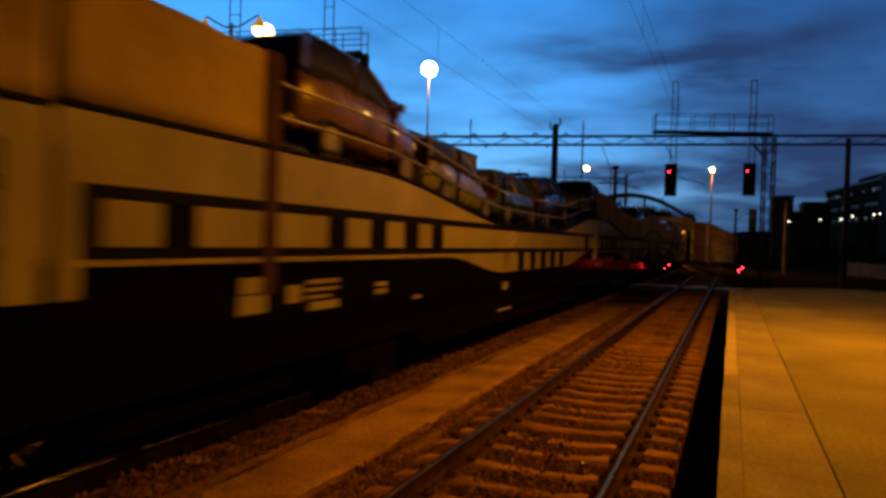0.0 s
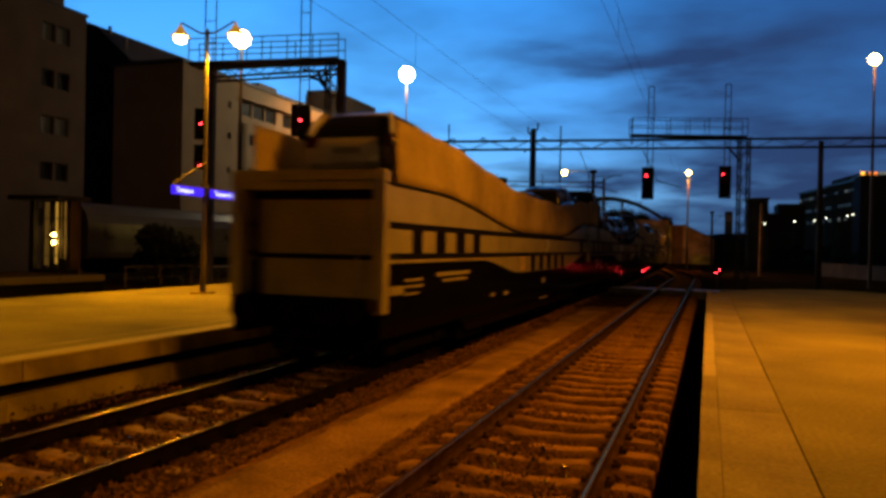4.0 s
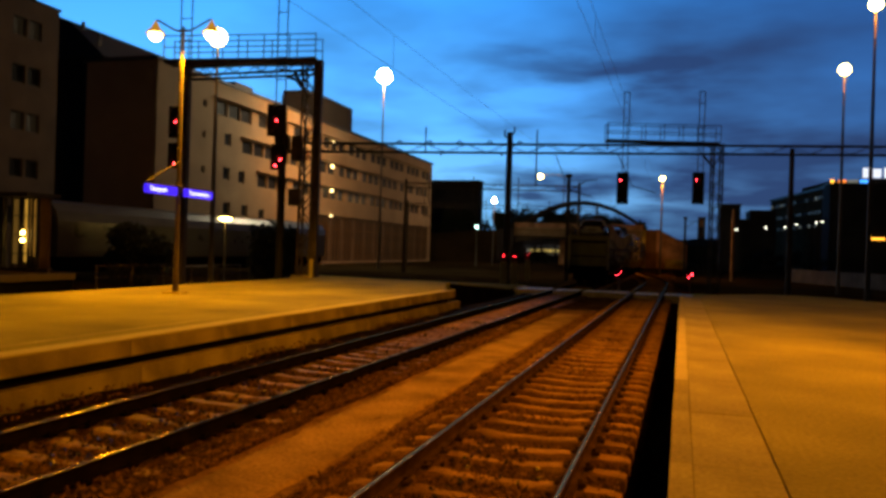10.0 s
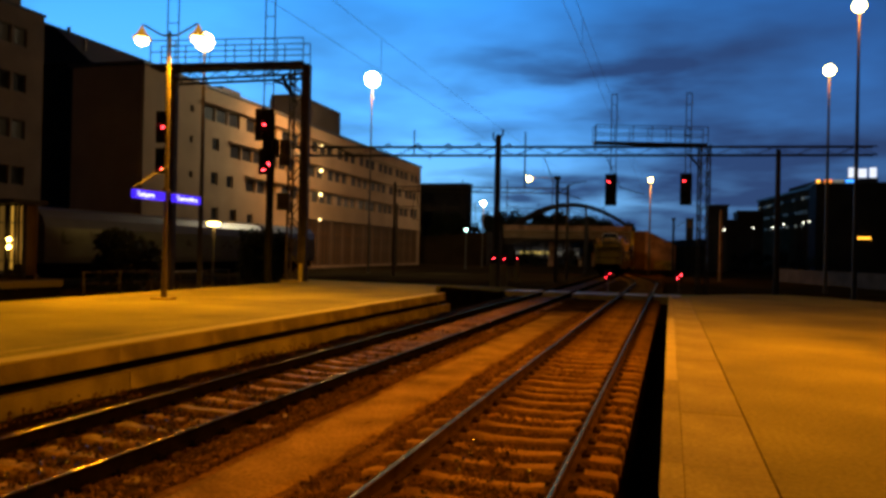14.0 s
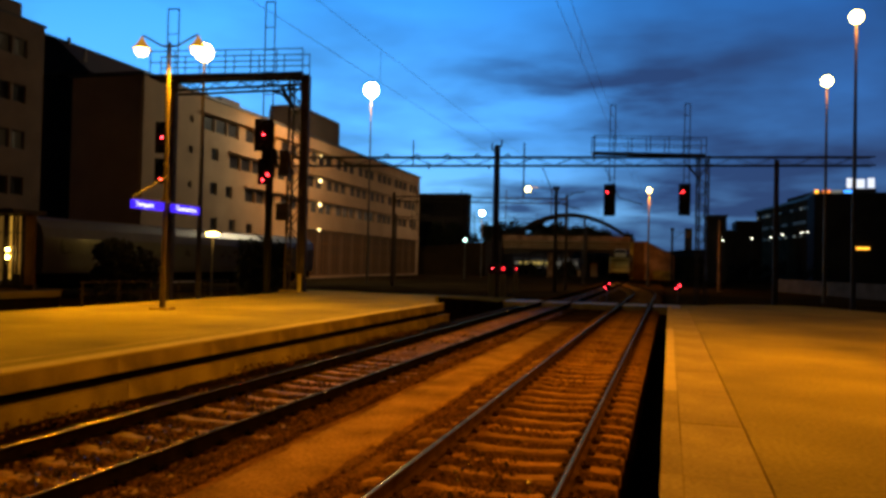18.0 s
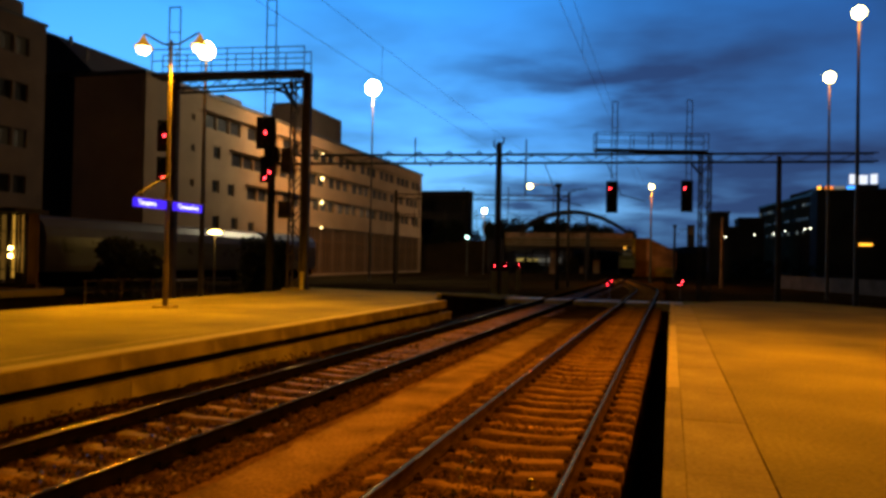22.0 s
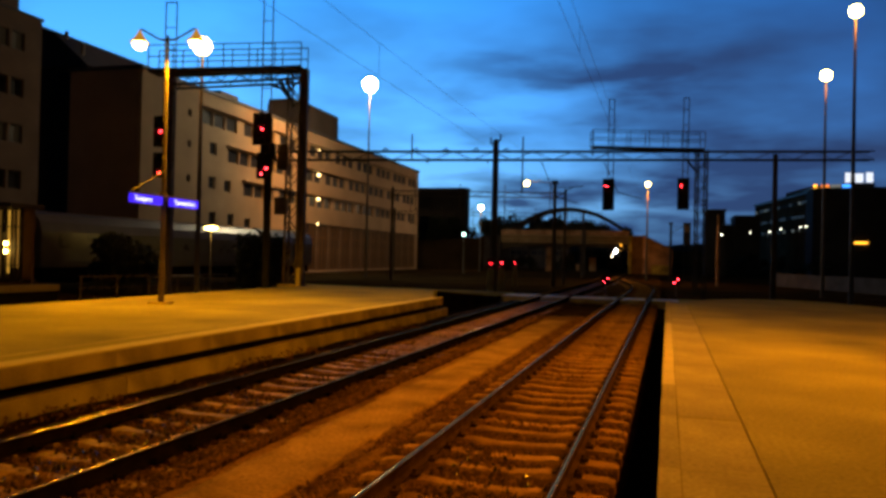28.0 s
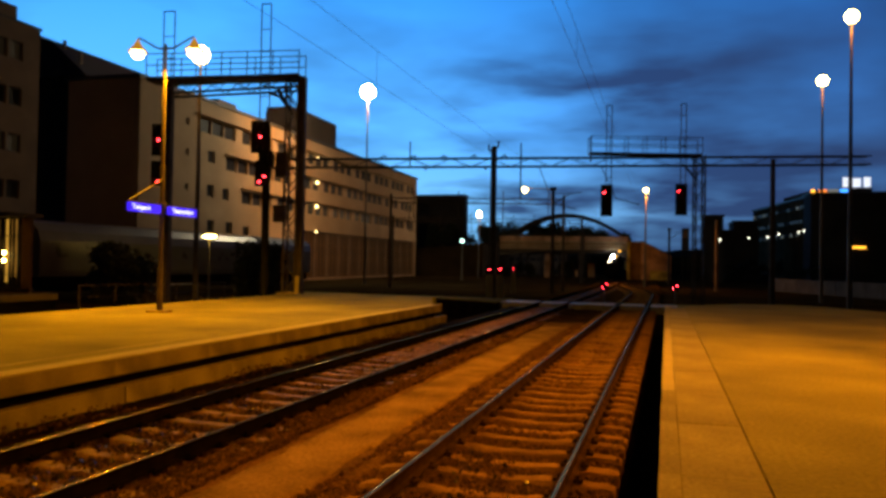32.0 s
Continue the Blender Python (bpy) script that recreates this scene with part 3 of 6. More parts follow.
def left_platform():
    p = base("left_platform", pose(0, 0, 0), "long paved island platform with a stepped concrete wall", "platform", kind="structure")
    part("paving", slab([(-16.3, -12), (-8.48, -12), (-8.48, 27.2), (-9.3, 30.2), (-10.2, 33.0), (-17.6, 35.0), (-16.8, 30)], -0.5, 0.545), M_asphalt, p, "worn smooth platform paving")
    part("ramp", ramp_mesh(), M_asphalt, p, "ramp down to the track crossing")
    part("ramp_wall", ramp_wall(), M_shade_ballast, p, "near-black side facing of the ramp")
    part("footing", bbox(-8.52, -8.22, -12, 27.0, -0.5, 0.38), M_shade_black, p, "recess strip coloured black for the shade under the edge")
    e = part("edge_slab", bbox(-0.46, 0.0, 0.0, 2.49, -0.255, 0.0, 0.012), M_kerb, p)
    cap = part("edge_cap", bbox(-0.42, 0.004, 0.0, 2.49, 0.0, 0.014, 0.004), M_edge, p)
    cap.matrix_basis = pose(-8.02, -10.3, 0.552)
    for k in range(1, 15):
        share("edge_cap", cap.data, p, pose(-8.02, -10.3 + 2.5 * k, 0.552))
    e.matrix_basis = pose(-8.02, -10.3, 0.552)
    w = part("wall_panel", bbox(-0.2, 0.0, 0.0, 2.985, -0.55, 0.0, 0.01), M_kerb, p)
    w.matrix_basis = pose(-8.05, -11.0, 0.12)
    for k in range(1, 15):
        share("edge_slab", e.data, p, pose(-8.02 + 0.006 * math.sin(k * 1.9), -10.3 + 2.5 * k, 0.552))
    for k in range(1, 13):
        share("wall_panel", w.data, p, pose(-8.05 + 0.01 * math.sin(k * 2.7), -11.0 + 3.0 * k, 0.12 + 0.006 * math.sin(k)))
    n = part("nosing", bbox(-0.13, 0.0, 0.0, 2.49, 0.0, 0.012, 0.004), M_edge, p, "pale worn edge strip")
    n.matrix_basis = pose(-8.006, -10.3, 0.567)
    for k in range(1, 15):
        share("nosing", n.data, p, pose(-8.006, -10.3 + 2.5 * k, 0.567))
    part("warning_line", bbox(-9.02, -8.92, -12, 27.0, 0.53, 0.5485), M_slab, p, "pale painted line along the edge")


def ramp_mesh():
    bm = bmesh.new()
    pts = [(-17.0, 33.0, 0.543), (-10.0, 33.0, 0.543), (-8.9, 40.4, 0.02), (-8.9, 45.6, 0.02), (-17.5, 45.6, 0.02)]
    top, low = [bm.verts.new(q) for q in pts], [bm.verts.new((x, y, -0.5)) for x, y, z in pts]
    n = len(pts)
    bm.faces.new(top), bm.faces.new(low[::-1])
    for k in range(n):
        bm.faces.new((low[k], low[(k + 1) % n], top[(k + 1) % n], top[k]))
    bmesh.ops.recalc_face_normals(bm, faces=bm.faces)
    return bm


def ramp_wall():
    """A thin facing along the track side of the ramp, just below its surface."""
    bm = bmesh.new()
    rows = [[bm.verts.new(q) for q in ((x, y, -0.5), (x + 0.05, y, -0.5), (x + 0.05, y, z), (x, y, z))] for x, y, z in ((-10.02, 33.0, 0.50), (-8.90, 40.4, -0.02), (-8.90, 41.5, -0.02))]
    for a, b in zip(rows, rows[1:]):
        for k in range(4):
            bm.faces.new((a[k], a[(k + 1) % 4], b[(k + 1) % 4], b[k]))
    bm.faces.new(rows[0]), bm.faces.new(rows[-1][::-1])
    bmesh.ops.recalc_face_normals(bm, faces=bm.faces)
    return bm


def crossing():
    c = base("track_crossing", pose(0, 0, 0), "flat pale crossing panels laid between the rails", "crossing", kind="structure")
    for x0, x1 in ((-8.9, -7.0), (-6.68, -5.42), (-5.1, -2.72), (-2.4, -1.14), (-0.82, 0.6)):
        n = max(1, round((x1 - x0) / 0.65))
        w = (x1 - x0) / n
        for k in range(n):
            part("panel", bbox(x0 + w * k + 0.01, x0 + w * (k + 1) - 0.01, 41.6, 44.0, -0.4, -0.004, 0.01), M_panel, c)
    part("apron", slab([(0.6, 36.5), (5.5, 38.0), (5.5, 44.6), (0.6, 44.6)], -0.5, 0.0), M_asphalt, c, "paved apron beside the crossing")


right_platform()
left_platform()
crossing()


# ---- lamp posts ----
def platform_lamp(m):
    p = base("platform_lamp", m, "double-armed platform lamp post with bell-shaped shades", "lamp post", "platform lamp posts")
    part("base_plate", bbox(-0.27, 0.27, -0.27, 0.27, -0.01, 0.05, 0.015), M_kerb, p, "concrete base plate")
    part("pole", lathe([(0.085, 0.05), (0.08, 1.2), (0.066, 1.25), (0.065, 4.2), (0.05, 4.25), (0.042, 7.70), (0.03, 7.78)], 14), M_post, p)
    part("cross_bar", tube(bmesh.new(), (-0.2, 0, 7.66), (0.2, 0, 7.66), 0.032, n=8), M_post, p)
    for s in (-1, 1):
        part("arm", tubes([(s * 0.18, 0, 7.66), (s * 0.26, 0, 7.675), (s * 0.80, 0, 7.97), (s * 0.85, 0, 7.97), (s * 0.87, 0, 7.90)], 0.026), M_post, p)
        sh = part("shade", lathe([(0.03, 0.37), (0.045, 0.31), (0.075, 0.27), (0.13, 0.16), (0.21, 0.08), (0.27, 0.0), (0.26, -0.012), (0.11, 0.13), (0.02, 0.22)], 18), M_shade, p, "flared amber shade lit through")
        sh.matrix_basis = pose(s * 0.87, 0, 7.58)
        g = part("globe", ball(0.19, 16, 0.9), M_lantern, p, "glowing amber globe")
        g.matrix_basis = pose(s * 0.87, 0, 7.545)
    return p


def yard_lamp(m, height, heads, glow_mat, label, size=0.42):
    p = base("yard_lamp", m, label, "lamp mast", "yard lamps")
    part("pole", lathe([(0.16, 0.0), (0.15, 0.3), (0.11, height * 0.5), (0.06, height)], 12), M_mast, p)
    if heads > 1:
        part("lamp_frame", tubes([(size * 0.6 * math.cos(a), 0, height - 0.1 + size * 0.6 * math.sin(a)) for a in [k * math.pi / 8 for k in range(17)]], 0.05, 6), M_mast, p, "round steel frame that carries the floodlights")
    for k in range(heads):
        a = 2 * math.pi * k / (heads - 1) if k else 0.0
        r = size * 0.62 if k else 0.0
        s = size * 0.42 if heads > 1 else size
        h = part("lamp_head", lathe([(s * 0.25, s * 0.95), (s * 0.45, s * 0.8), (s * 0.62, s * 0.3), (s * 0.64, 0.1), (s * 0.5, 0.05)], 14), M_steel, p, "floodlight housing")
        h.matrix_basis = pose(r * math.cos(a), -0.25, height - 0.1 + r * math.sin(a), -55 if heads > 1 else -20, 0, 0)
        # lens ball drawn far oversize, its size standing for the lamp's glare
        g = part("lens", ball(s * 0.95, 28, 1.0), glow_mat, h, "lens enlarged to show its glare")
        g.matrix_basis = pose(0, 0, -s * 0.25)
    return p


platform_lamp(pose(-14.05, 18.8, 0.55, 0, 0, 9))
platform_lamp(pose(4.2, -12.3, 0.55))
platform_lamp(pose(3.6, 13.0, 0.55, 0, 0, 90))
platform_lamp(pose(-14.05, -8.3, 0.55))
yard_lamp(pose(-34.2, 83.5, -0.5, 0, 0, 22), 23.0, 1, M_flood, "tall yard lighting mast with one dazzling round lamp", 0.85)
yard_lamp(pose(11.7, 65.9, -0.5, 0, 0, -10), 17.7, 1, M_sodium, "tall yard lighting mast with a round amber lamp", 0.44)
yard_lamp(pose(10.4, 49.9, -0.5, 0, 0, -12), 17.8, 1, M_sodium, "tall yard lighting mast with a round amber lamp", 0.40)
yard_lamp(pose(-23.9, 34.9, -0.5, 0, 0, 30), 13.6, 1, M_lantern, "tall side-track lamp mast with an amber lamp", 0.5)
yard_lamp(pose(-2.43, 93.2, -0.5), 11.8, 1, M_sodium, "yard lamp post with a small amber lamp", 0.27)
yard_lamp(pose(-33.2, 136, -0.5, 0, 0, 12), 11.9, 1, M_flood, "distant lamp post with a pale lamp", 0.36)
yard_lamp(pose(-31.0, 116, -0.5, 0, 0, 12), 6.3, 1, M_green, "low lamp post with a greenish white lamp", 0.26)


def bracket_lamp(at, to, size, label):
    """A lamp held out on a long lit tie from a mast."""
    p = base("bracket_lamp", pose(*at), label, "lamp", "yard lamps")
    d = [b - a for a, b in zip(at, to)]
    part("arm", tubes([(0, 0, 0.1), [0.5 * k for k in d[:2]] + [0.5 * d[2] + 0.12], d], 0.035, 6), M_galv, p, "pale bracket arm")
    h = part("lamp_head", lathe([(size * 0.25, size * 0.95), (size * 0.45, size * 0.8), (size * 0.62, size * 0.3), (size * 0.64, 0.1), (size * 0.5, 0.05)], 14), M_steel, p, "lamp housing")
    part("lens", ball(size * 0.95, 20), M_sodium, h, "dazzling amber lens").matrix_basis = pose(0, 0, -size * 0.25)


bracket_lamp((-13.5, 74.1, 9.55), (-10.1, 70.05, 9.05), 0.26, "small amber lamp on a bracket arm from a mast")


# ---- gantries and signals ----
def truss(bm, p, q, depth, r, bays, axis=(0, 0, 1)):
    """Two chords with zigzag bracing between them."""
    p, q, a = Vector(p), Vector(q), Vector(axis) * depth
    tube(bm, p, q, r, n=6), tube(bm, p + a, q + a, r, n=6)
    for k in range(bays):
        u, v = p.lerp(q, k / bays), p.lerp(q, (k + 1) / bays)
        s, e = (u, v + a) if k % 2 == 0 else (u + a, v)
        tube(bm, s, e, r * 0.42, n=5)
    return bm


def lattice_mast(name, parent, x, y, z0, z1, w, mat):
    bm = bmesh.new()
    n = max(3, int((z1 - z0) / 0.75))
    for sx in (-1, 1):
        for sy in (-1, 1):
            tube(bm, (x + sx * w / 2, y + sy * w / 2, z0), (x + sx * w / 2, y + sy * w / 2, z1), 0.055, n=6)
    for k in range(n):
        a, b = z0 + (z1 - z0) * k / n, z0 + (z1 - z0) * (k + 1) / n
        s = 1 if k % 2 else -1
        for t in (-1, 1):
            tube(bm, (x - s * w / 2, y + t * w / 2, a), (x + s * w / 2, y + t * w / 2, b), 0.03, n=5)
            tube(bm, (x + t * w / 2, y - s * w / 2, a), (x + t * w / 2, y + s * w / 2, b), 0.03, n=5)
    return part(name, bm, mat, parent)


def handrail(parent, p, q, mat):
    p, q = Vector(p), Vector(q)
    n = max(2, round((q - p).length / 1.35))
    bm = bmesh.new()
    for h in (0.55, 1.1):
        tube(bm, p + Vector((0, 0, h)), q + Vector((0, 0, h)), 0.024, n=6)
    part("handrail", bm, mat, parent)
    for k in range(n + 1):
        c = p.lerp(q, k / n)
        part("rail_post", tube(bmesh.new(), c, c + Vector((0, 0, 1.12)), 0.026, n=6), mat, parent)


def signal_head(m, lights, h, label, group, w=0.56, slant=0.0, low=0.0):
    s = base("signal", m, label, "railway signal", group)
    part("backboard", bbox(-w / 2, w / 2, -0.03, 0.03, 0, h, 0.03), M_black, s, "black backboard")
    part("housing", bbox(-w * 0.36, w * 0.36, 0.03, 0.28, 0.08, h - 0.08, 0.03), M_black, s)
    n = 3 if h > 1.2 else 2
    off = -0.14 if h > 2 else 0.0
    for k in range(n):
        z = 0.22 + (h - (0.76 if h > 2 else 0.44)) * k / max(1, n - 1)
        z = z if not low else 0.2 + low * k
        u = off + slant * (k / max(1, n - 1) - 0.5)
        hood = bmesh.new()
        for a in range(9):
            t0, t1 = math.radians(-20 + 220 * a / 9), math.radians(-20 + 220 * (a + 1) / 9)
            vs = [hood.verts.new((u + 0.15 * math.cos(t), y, z + 0.15 * math.sin(t))) for t in (t0, t1) for y in (-0.03, -0.28)]
            hood.faces.new((vs[0], vs[1], vs[3], vs[2]))
        part("hood", hood, M_black, s)
        d = part("lens", lathe([(0.038, 0.0), (0.034, 0.025), (0.018, 0.04)], 16), M_red if k in lights else M_stripe, s, "glowing red lens" if k in lights else "unlit dark lens")
        d.matrix_basis = pose(u, -0.035, z, 90, 0, 0)
    return s


def hanger(parent, x, y, z0, z1, w, mat):
    """The narrow ladder frame from which a signal hangs."""
    bm = bmesh.new()
    for s in (-1, 1):
        tube(bm, (x + s * w / 2, y, z0), (x + s * w / 2, y, z1), 0.03, n=6)
    part("hanger", bm, mat, parent)
    part("hanger_cap", tube(bmesh.new(), (x - w / 2, y, z1), (x + w / 2, y, z1), 0.03, n=6), mat, parent)
    k = z0 + 0.4
    while k < z1 - 0.3:
        part("rung", tube(bmesh.new(), (x - w / 2, y, k), (x + w / 2, y, k), 0.02, n=5), mat, parent)
        k += 1.05


def left_gantry():
    """Its own axes: x across the tracks, origin under the right-hand mast."""
    g = base("signal_gantry", pose(-17.0, 32.4, 0.0, 0, 0, 8.0), "dark steel signal gantry with a railed walkway over the side tracks", "signal gantry", "signal gantries")
    lattice_mast("mast", g, 0.0, 0.0, -0.3, 10.75, 0.62, M_gantry)
    part("mast_foot", bbox(-0.55, 0.55, -0.5, 0.5, -0.5, 0.62, 0.04), M_kerb, g, "concrete mast foot")
    part("knee", tubes([(-0.2, 0, 9.2), (-0.75, 0, 9.9), (-1.25, 0, 10.05)], 0.07), M_gantry, g)
    part("knee", tubes([(-0.2, 0, 9.7), (-0.6, 0, 10.4)], 0.06), M_gantry, g)
    for y in (-0.45, 0.45):
        part("beam", truss(bmesh.new(), (-6.3, y, 10.04), (0.3, y, 10.25), 0.58, 0.06, 10), M_gantry, g)
    part("walkway", bbox(-7.3, 0.35, -0.5, 0.5, 10.66, 10.84), M_gantry, g)
    handrail(g, (-7.3, -0.5, 10.84), (0.35, -0.5, 10.84), M_gantry)
    handrail(g, (-7.3, 0.5, 10.84), (0.35, 0.5, 10.84), M_gantry)
    part("mast", bbox(-6.58, -6.32, 0.1, 0.5, -0.5, 10.8, 0.03), M_gantry, g, "solid dark gantry post")
    part("mast", bbox(0.18, 0.56, -0.2, 0.2, -0.5, 10.8, 0.03), M_gantry, g, "solid dark gantry post")
    part("knee", tubes([(-0.15, 0.2, 9.0), (-0.9, 0.2, 10.3)], 0.09), M_gantry, g)
    part("cable_box", bbox(-0.75, -0.3, -0.35, 0.1, 6.0, 7.2, 0.04), M_gantry, g)
    part("cable_box", bbox(-0.85, -0.3, -0.35, 0.1, 3.9, 4.7, 0.04), M_gantry, g)
    part("inspection_post", bbox(0.45, 0.62, -0.75, -0.55, -0.4, 1.4, 0.02), M_end, g, "pale marker post at the mast foot")
    part("relay_case", bbox(-1.42, -0.78, -0.72, -0.3, 6.5, 7.2, 0.03), M_black, g, "black case between the two signals")
    hanger(g, -1.2, -0.7, 6.2, 14.1, 0.46, M_gantry)
    hanger(g, -6.05, -0.7, 6.0, 13.9, 0.56, M_gantry)
    for x in (-1.25, -6.05):
        part("signal_bracket", bbox(x - 0.06, x + 0.06, -0.72, -0.4, 10.2, 10.3), M_gantry, g)
    sg = "hanging signals"
    up = math.radians(8.0)

    def spot(x, y, z):
        return pose(-17.0 + x * math.cos(up) - y * math.sin(up), 32.4 + x * math.sin(up) + y * math.cos(up), z, 0, 0, 24)
    signal_head(spot(-1.28, -0.95, 7.05), (1,), 1.5, "black hanging signal showing one red light", sg, 0.84)
    signal_head(spot(-1.16, -0.95, 5.5), (0, 1), 1.2, "lower black signal showing two slanting red lights", sg, 0.66, 0.22, 0.27)
    signal_head(spot(-6.33, -0.95, 6.95), (1,), 1.5, "black hanging signal showing one red light", sg, 0.62)
    signal_head(spot(-6.33, -0.95, 5.5), (0,), 1.2, "lower black signal showing one red light", sg, 0.62)
    part("signal_mast", tube(bmesh.new(), (-1.1, -0.55, -0.4), (-1.1, -0.55, 8.4), 0.18, n=10), M_black, g, "dark post under the signal")


def portal():
    """The catenary portal across all tracks, with the signal walkway on it."""
    a = math.degrees(math.atan2(58.1 - 48.39, 13.31 + 19.5))
    g = base("catenary_portal", pose(-4.0, 53.0, 0.0, 0, 0, a), "long steel catenary portal with a railed signal walkway", "catenary portal", "signal gantries")
    for y in (-0.3, 0.3):
        part("beam", truss(bmesh.new(), (-23.0, y, 8.42), (18.0, y, 9.35), 0.58, 0.045, 30), M_steel, g)
    part("walkway", bbox(-1.2, 6.4, -0.5, 0.5, 9.72, 9.84), M_steel, g)
    handrail(g, (-1.2, -0.5, 9.84), (6.4, -0.5, 9.84), M_steel)
    handrail(g, (-1.2, 0.5, 9.84), (6.4, 0.5, 9.84), M_steel)
    part("walkway_end", tubes([(-1.2, -0.45, 9.15), (-1.2, -0.45, 10.9)], 0.05), M_steel, g)
    lattice_mast("mast", g, 6.35, 0.0, -0.4, 9.8, 0.62, M_steel)
    part("mast", lathe([(0.24, -0.4), (0.22, 6.0), (0.20, 10.1), (0.1, 10.2)], 12), M_steel, g).matrix_basis = pose(-7.75, 0, 0)
    part("insulator_arm", tubes([(-7.75, 0, 9.9), (-7.45, 0, 10.2), (-7.45, 0, 10.55)], 0.06), M_steel, g)
    part("insulator_arm", tubes([(-7.75, 0, 9.7), (-8.1, 0, 9.9), (-8.1, 0, 10.3)], 0.06), M_steel, g)
    part("mast", tube(bmesh.new(), (11.4, 0, -0.4), (11.4, 0, 9.6), 0.2, 0.16, n=10), M_steel, g)
    part("knee", tubes([(6.1, 0, 8.2), (5.2, 0, 9.2)], 0.07), M_steel, g)
    hanger(g, 0.0, -0.62, 5.6, 13.0, 0.36, M_steel)
    hanger(g, 5.05, -0.62, 5.7, 13.2, 0.36, M_steel)
    for x in (-13.5, -5.9):
        part("drop_post", tube(bmesh.new(), (x, 0, 6.5 if x > -10 else 8.6), (x, 0, 10.4), 0.05, n=6), M_steel, g)
    for k in range(5):
        x = -15.5 + k * 2.05
        z = 9.0 + (x + 23) * 0.93 / 41
        part("insulator", tubes([(x, -0.3, z), (x + 0.22, -0.35, z + 0.2), (x + 0.4, -0.35, z + 0.05)], 0.05, 6), M_steel, g)
        if k % 2:
            part("insulator", tubes([(x + 1, -0.3, z - 0.58), (x + 1.05, -0.35, z - 0.8)], 0.06, 6), M_steel, g)
    t = math.radians(a)
    for x, z, txt in ((0.0, 5.45, ""), (5.05, 5.6, "")):
        m = pose(-4.16 + x * math.cos(t) + 0.8 * math.sin(t), 53.0 + x * math.sin(t) - 0.8 * math.cos(t), z, 0, 0, 6)
        signal_head(m, (2,), 2.15, "tall black hanging signal showing one red light", "portal signals", 0.78)


def far_portal(x0, y0, x1, y1, z, label):
    """A light catenary portal farther along the yard, with its drop posts and insulators."""
    g = base("catenary_portal", pose(x0, y0, 0.0, 0, 0, math.degrees(math.atan2(y1 - y0, x1 - x0))), label, "catenary portal", "signal gantries")
    w = math.hypot(x1 - x0, y1 - y0)
    for y in (-0.25, 0.25):
        part("beam", truss(bmesh.new(), (0, y, z), (w, y, z), 0.5, 0.032, max(8, int(w / 1.3))), M_steel, g)
    for x in (0.0, w):
        part("mast", tube(bmesh.new(), (x, 0, -0.5), (x, 0, z + 0.9), 0.17, 0.13, n=10), M_steel, g)
    k = 2.4
    while k < w - 1:
        part("drop_post", tube(bmesh.new(), (k, 0, z - 1.5), (k, 0, z + 1.3), 0.045, n=6), M_steel, g)
        part("insulator", tubes([(k, 0, z - 1.3), (k + 0.7, 0, z - 1.45), (k + 1.3, 0, z - 1.25)], 0.035, 6), M_steel, g)
        k += 4.6


def dwarf_signal(m, label, r=0.028):
    s = base("dwarf_signal", m, label, "railway signal", "dwarf signals")
    part("post", tube(bmesh.new(), (0, 0, -0.6), (0, 0, 0.35), 0.05, n=8), M_galv, s)
    part("housing", bbox(-0.26, 0.26, -0.12, 0.12, 0.32, 0.98, 0.04), M_black, s)
    for x, z in ((-0.13, 0.48), (0.13, 0.72)):
        d = part("lens", lathe([(r, 0.0), (r * 0.9, 0.03), (r * 0.5, 0.045)], 14), M_red, s, "glowing red lens")
        d.matrix_basis = pose(x, -0.125, z, 90, 0, 0)


def post_signal(m, label):
    s = base("post_signal", m, label, "railway signal", "low post signals")
    part("post", bbox(-0.2, 0.2, -0.1, 0.1, -0.9, 1.3, 0.03), M_white, s, "pale post")
    part("housing", bbox(-0.24, 0.24, -0.16, 0.1, 1.3, 1.95, 0.04), M_black, s)
    d = part("lens", lathe([(0.028, 0.0), (0.025, 0.03), (0.014, 0.04)], 14), M_red, s, "glowing red lens")
    d.matrix_basis = pose(0, -0.165, 1.62, 90, 0, 0)


left_gantry()
portal()
far_portal(-27.5, 74.0, -10.1, 77.5, 8.3, "slim steel catenary portal over the middle of the yard")
far_portal(-39.0, 106.0, -11.9, 112.0, 8.2, "distant slim catenary portal before the road bridge")
dwarf_signal(pose(-3.9, 51.0, 0.2, 0, 0, 5), "small dwarf signal with two slanting red lights")
dwarf_signal(pose(0.65, 60.7, 0.0, 0, 0, 0), "small dwarf signal with two slanting red lights", 0.042)
for x, y in ((-10.93, 47.9), (-10.26, 48.0)):
    post_signal(pose(x, y, 0.12, 0, 0, 12), "low signal on a pale post showing red")
post_signal(pose(-13.6, 69.5, 0.05, 0, 0, 12), "low signal on a pale post showing red")


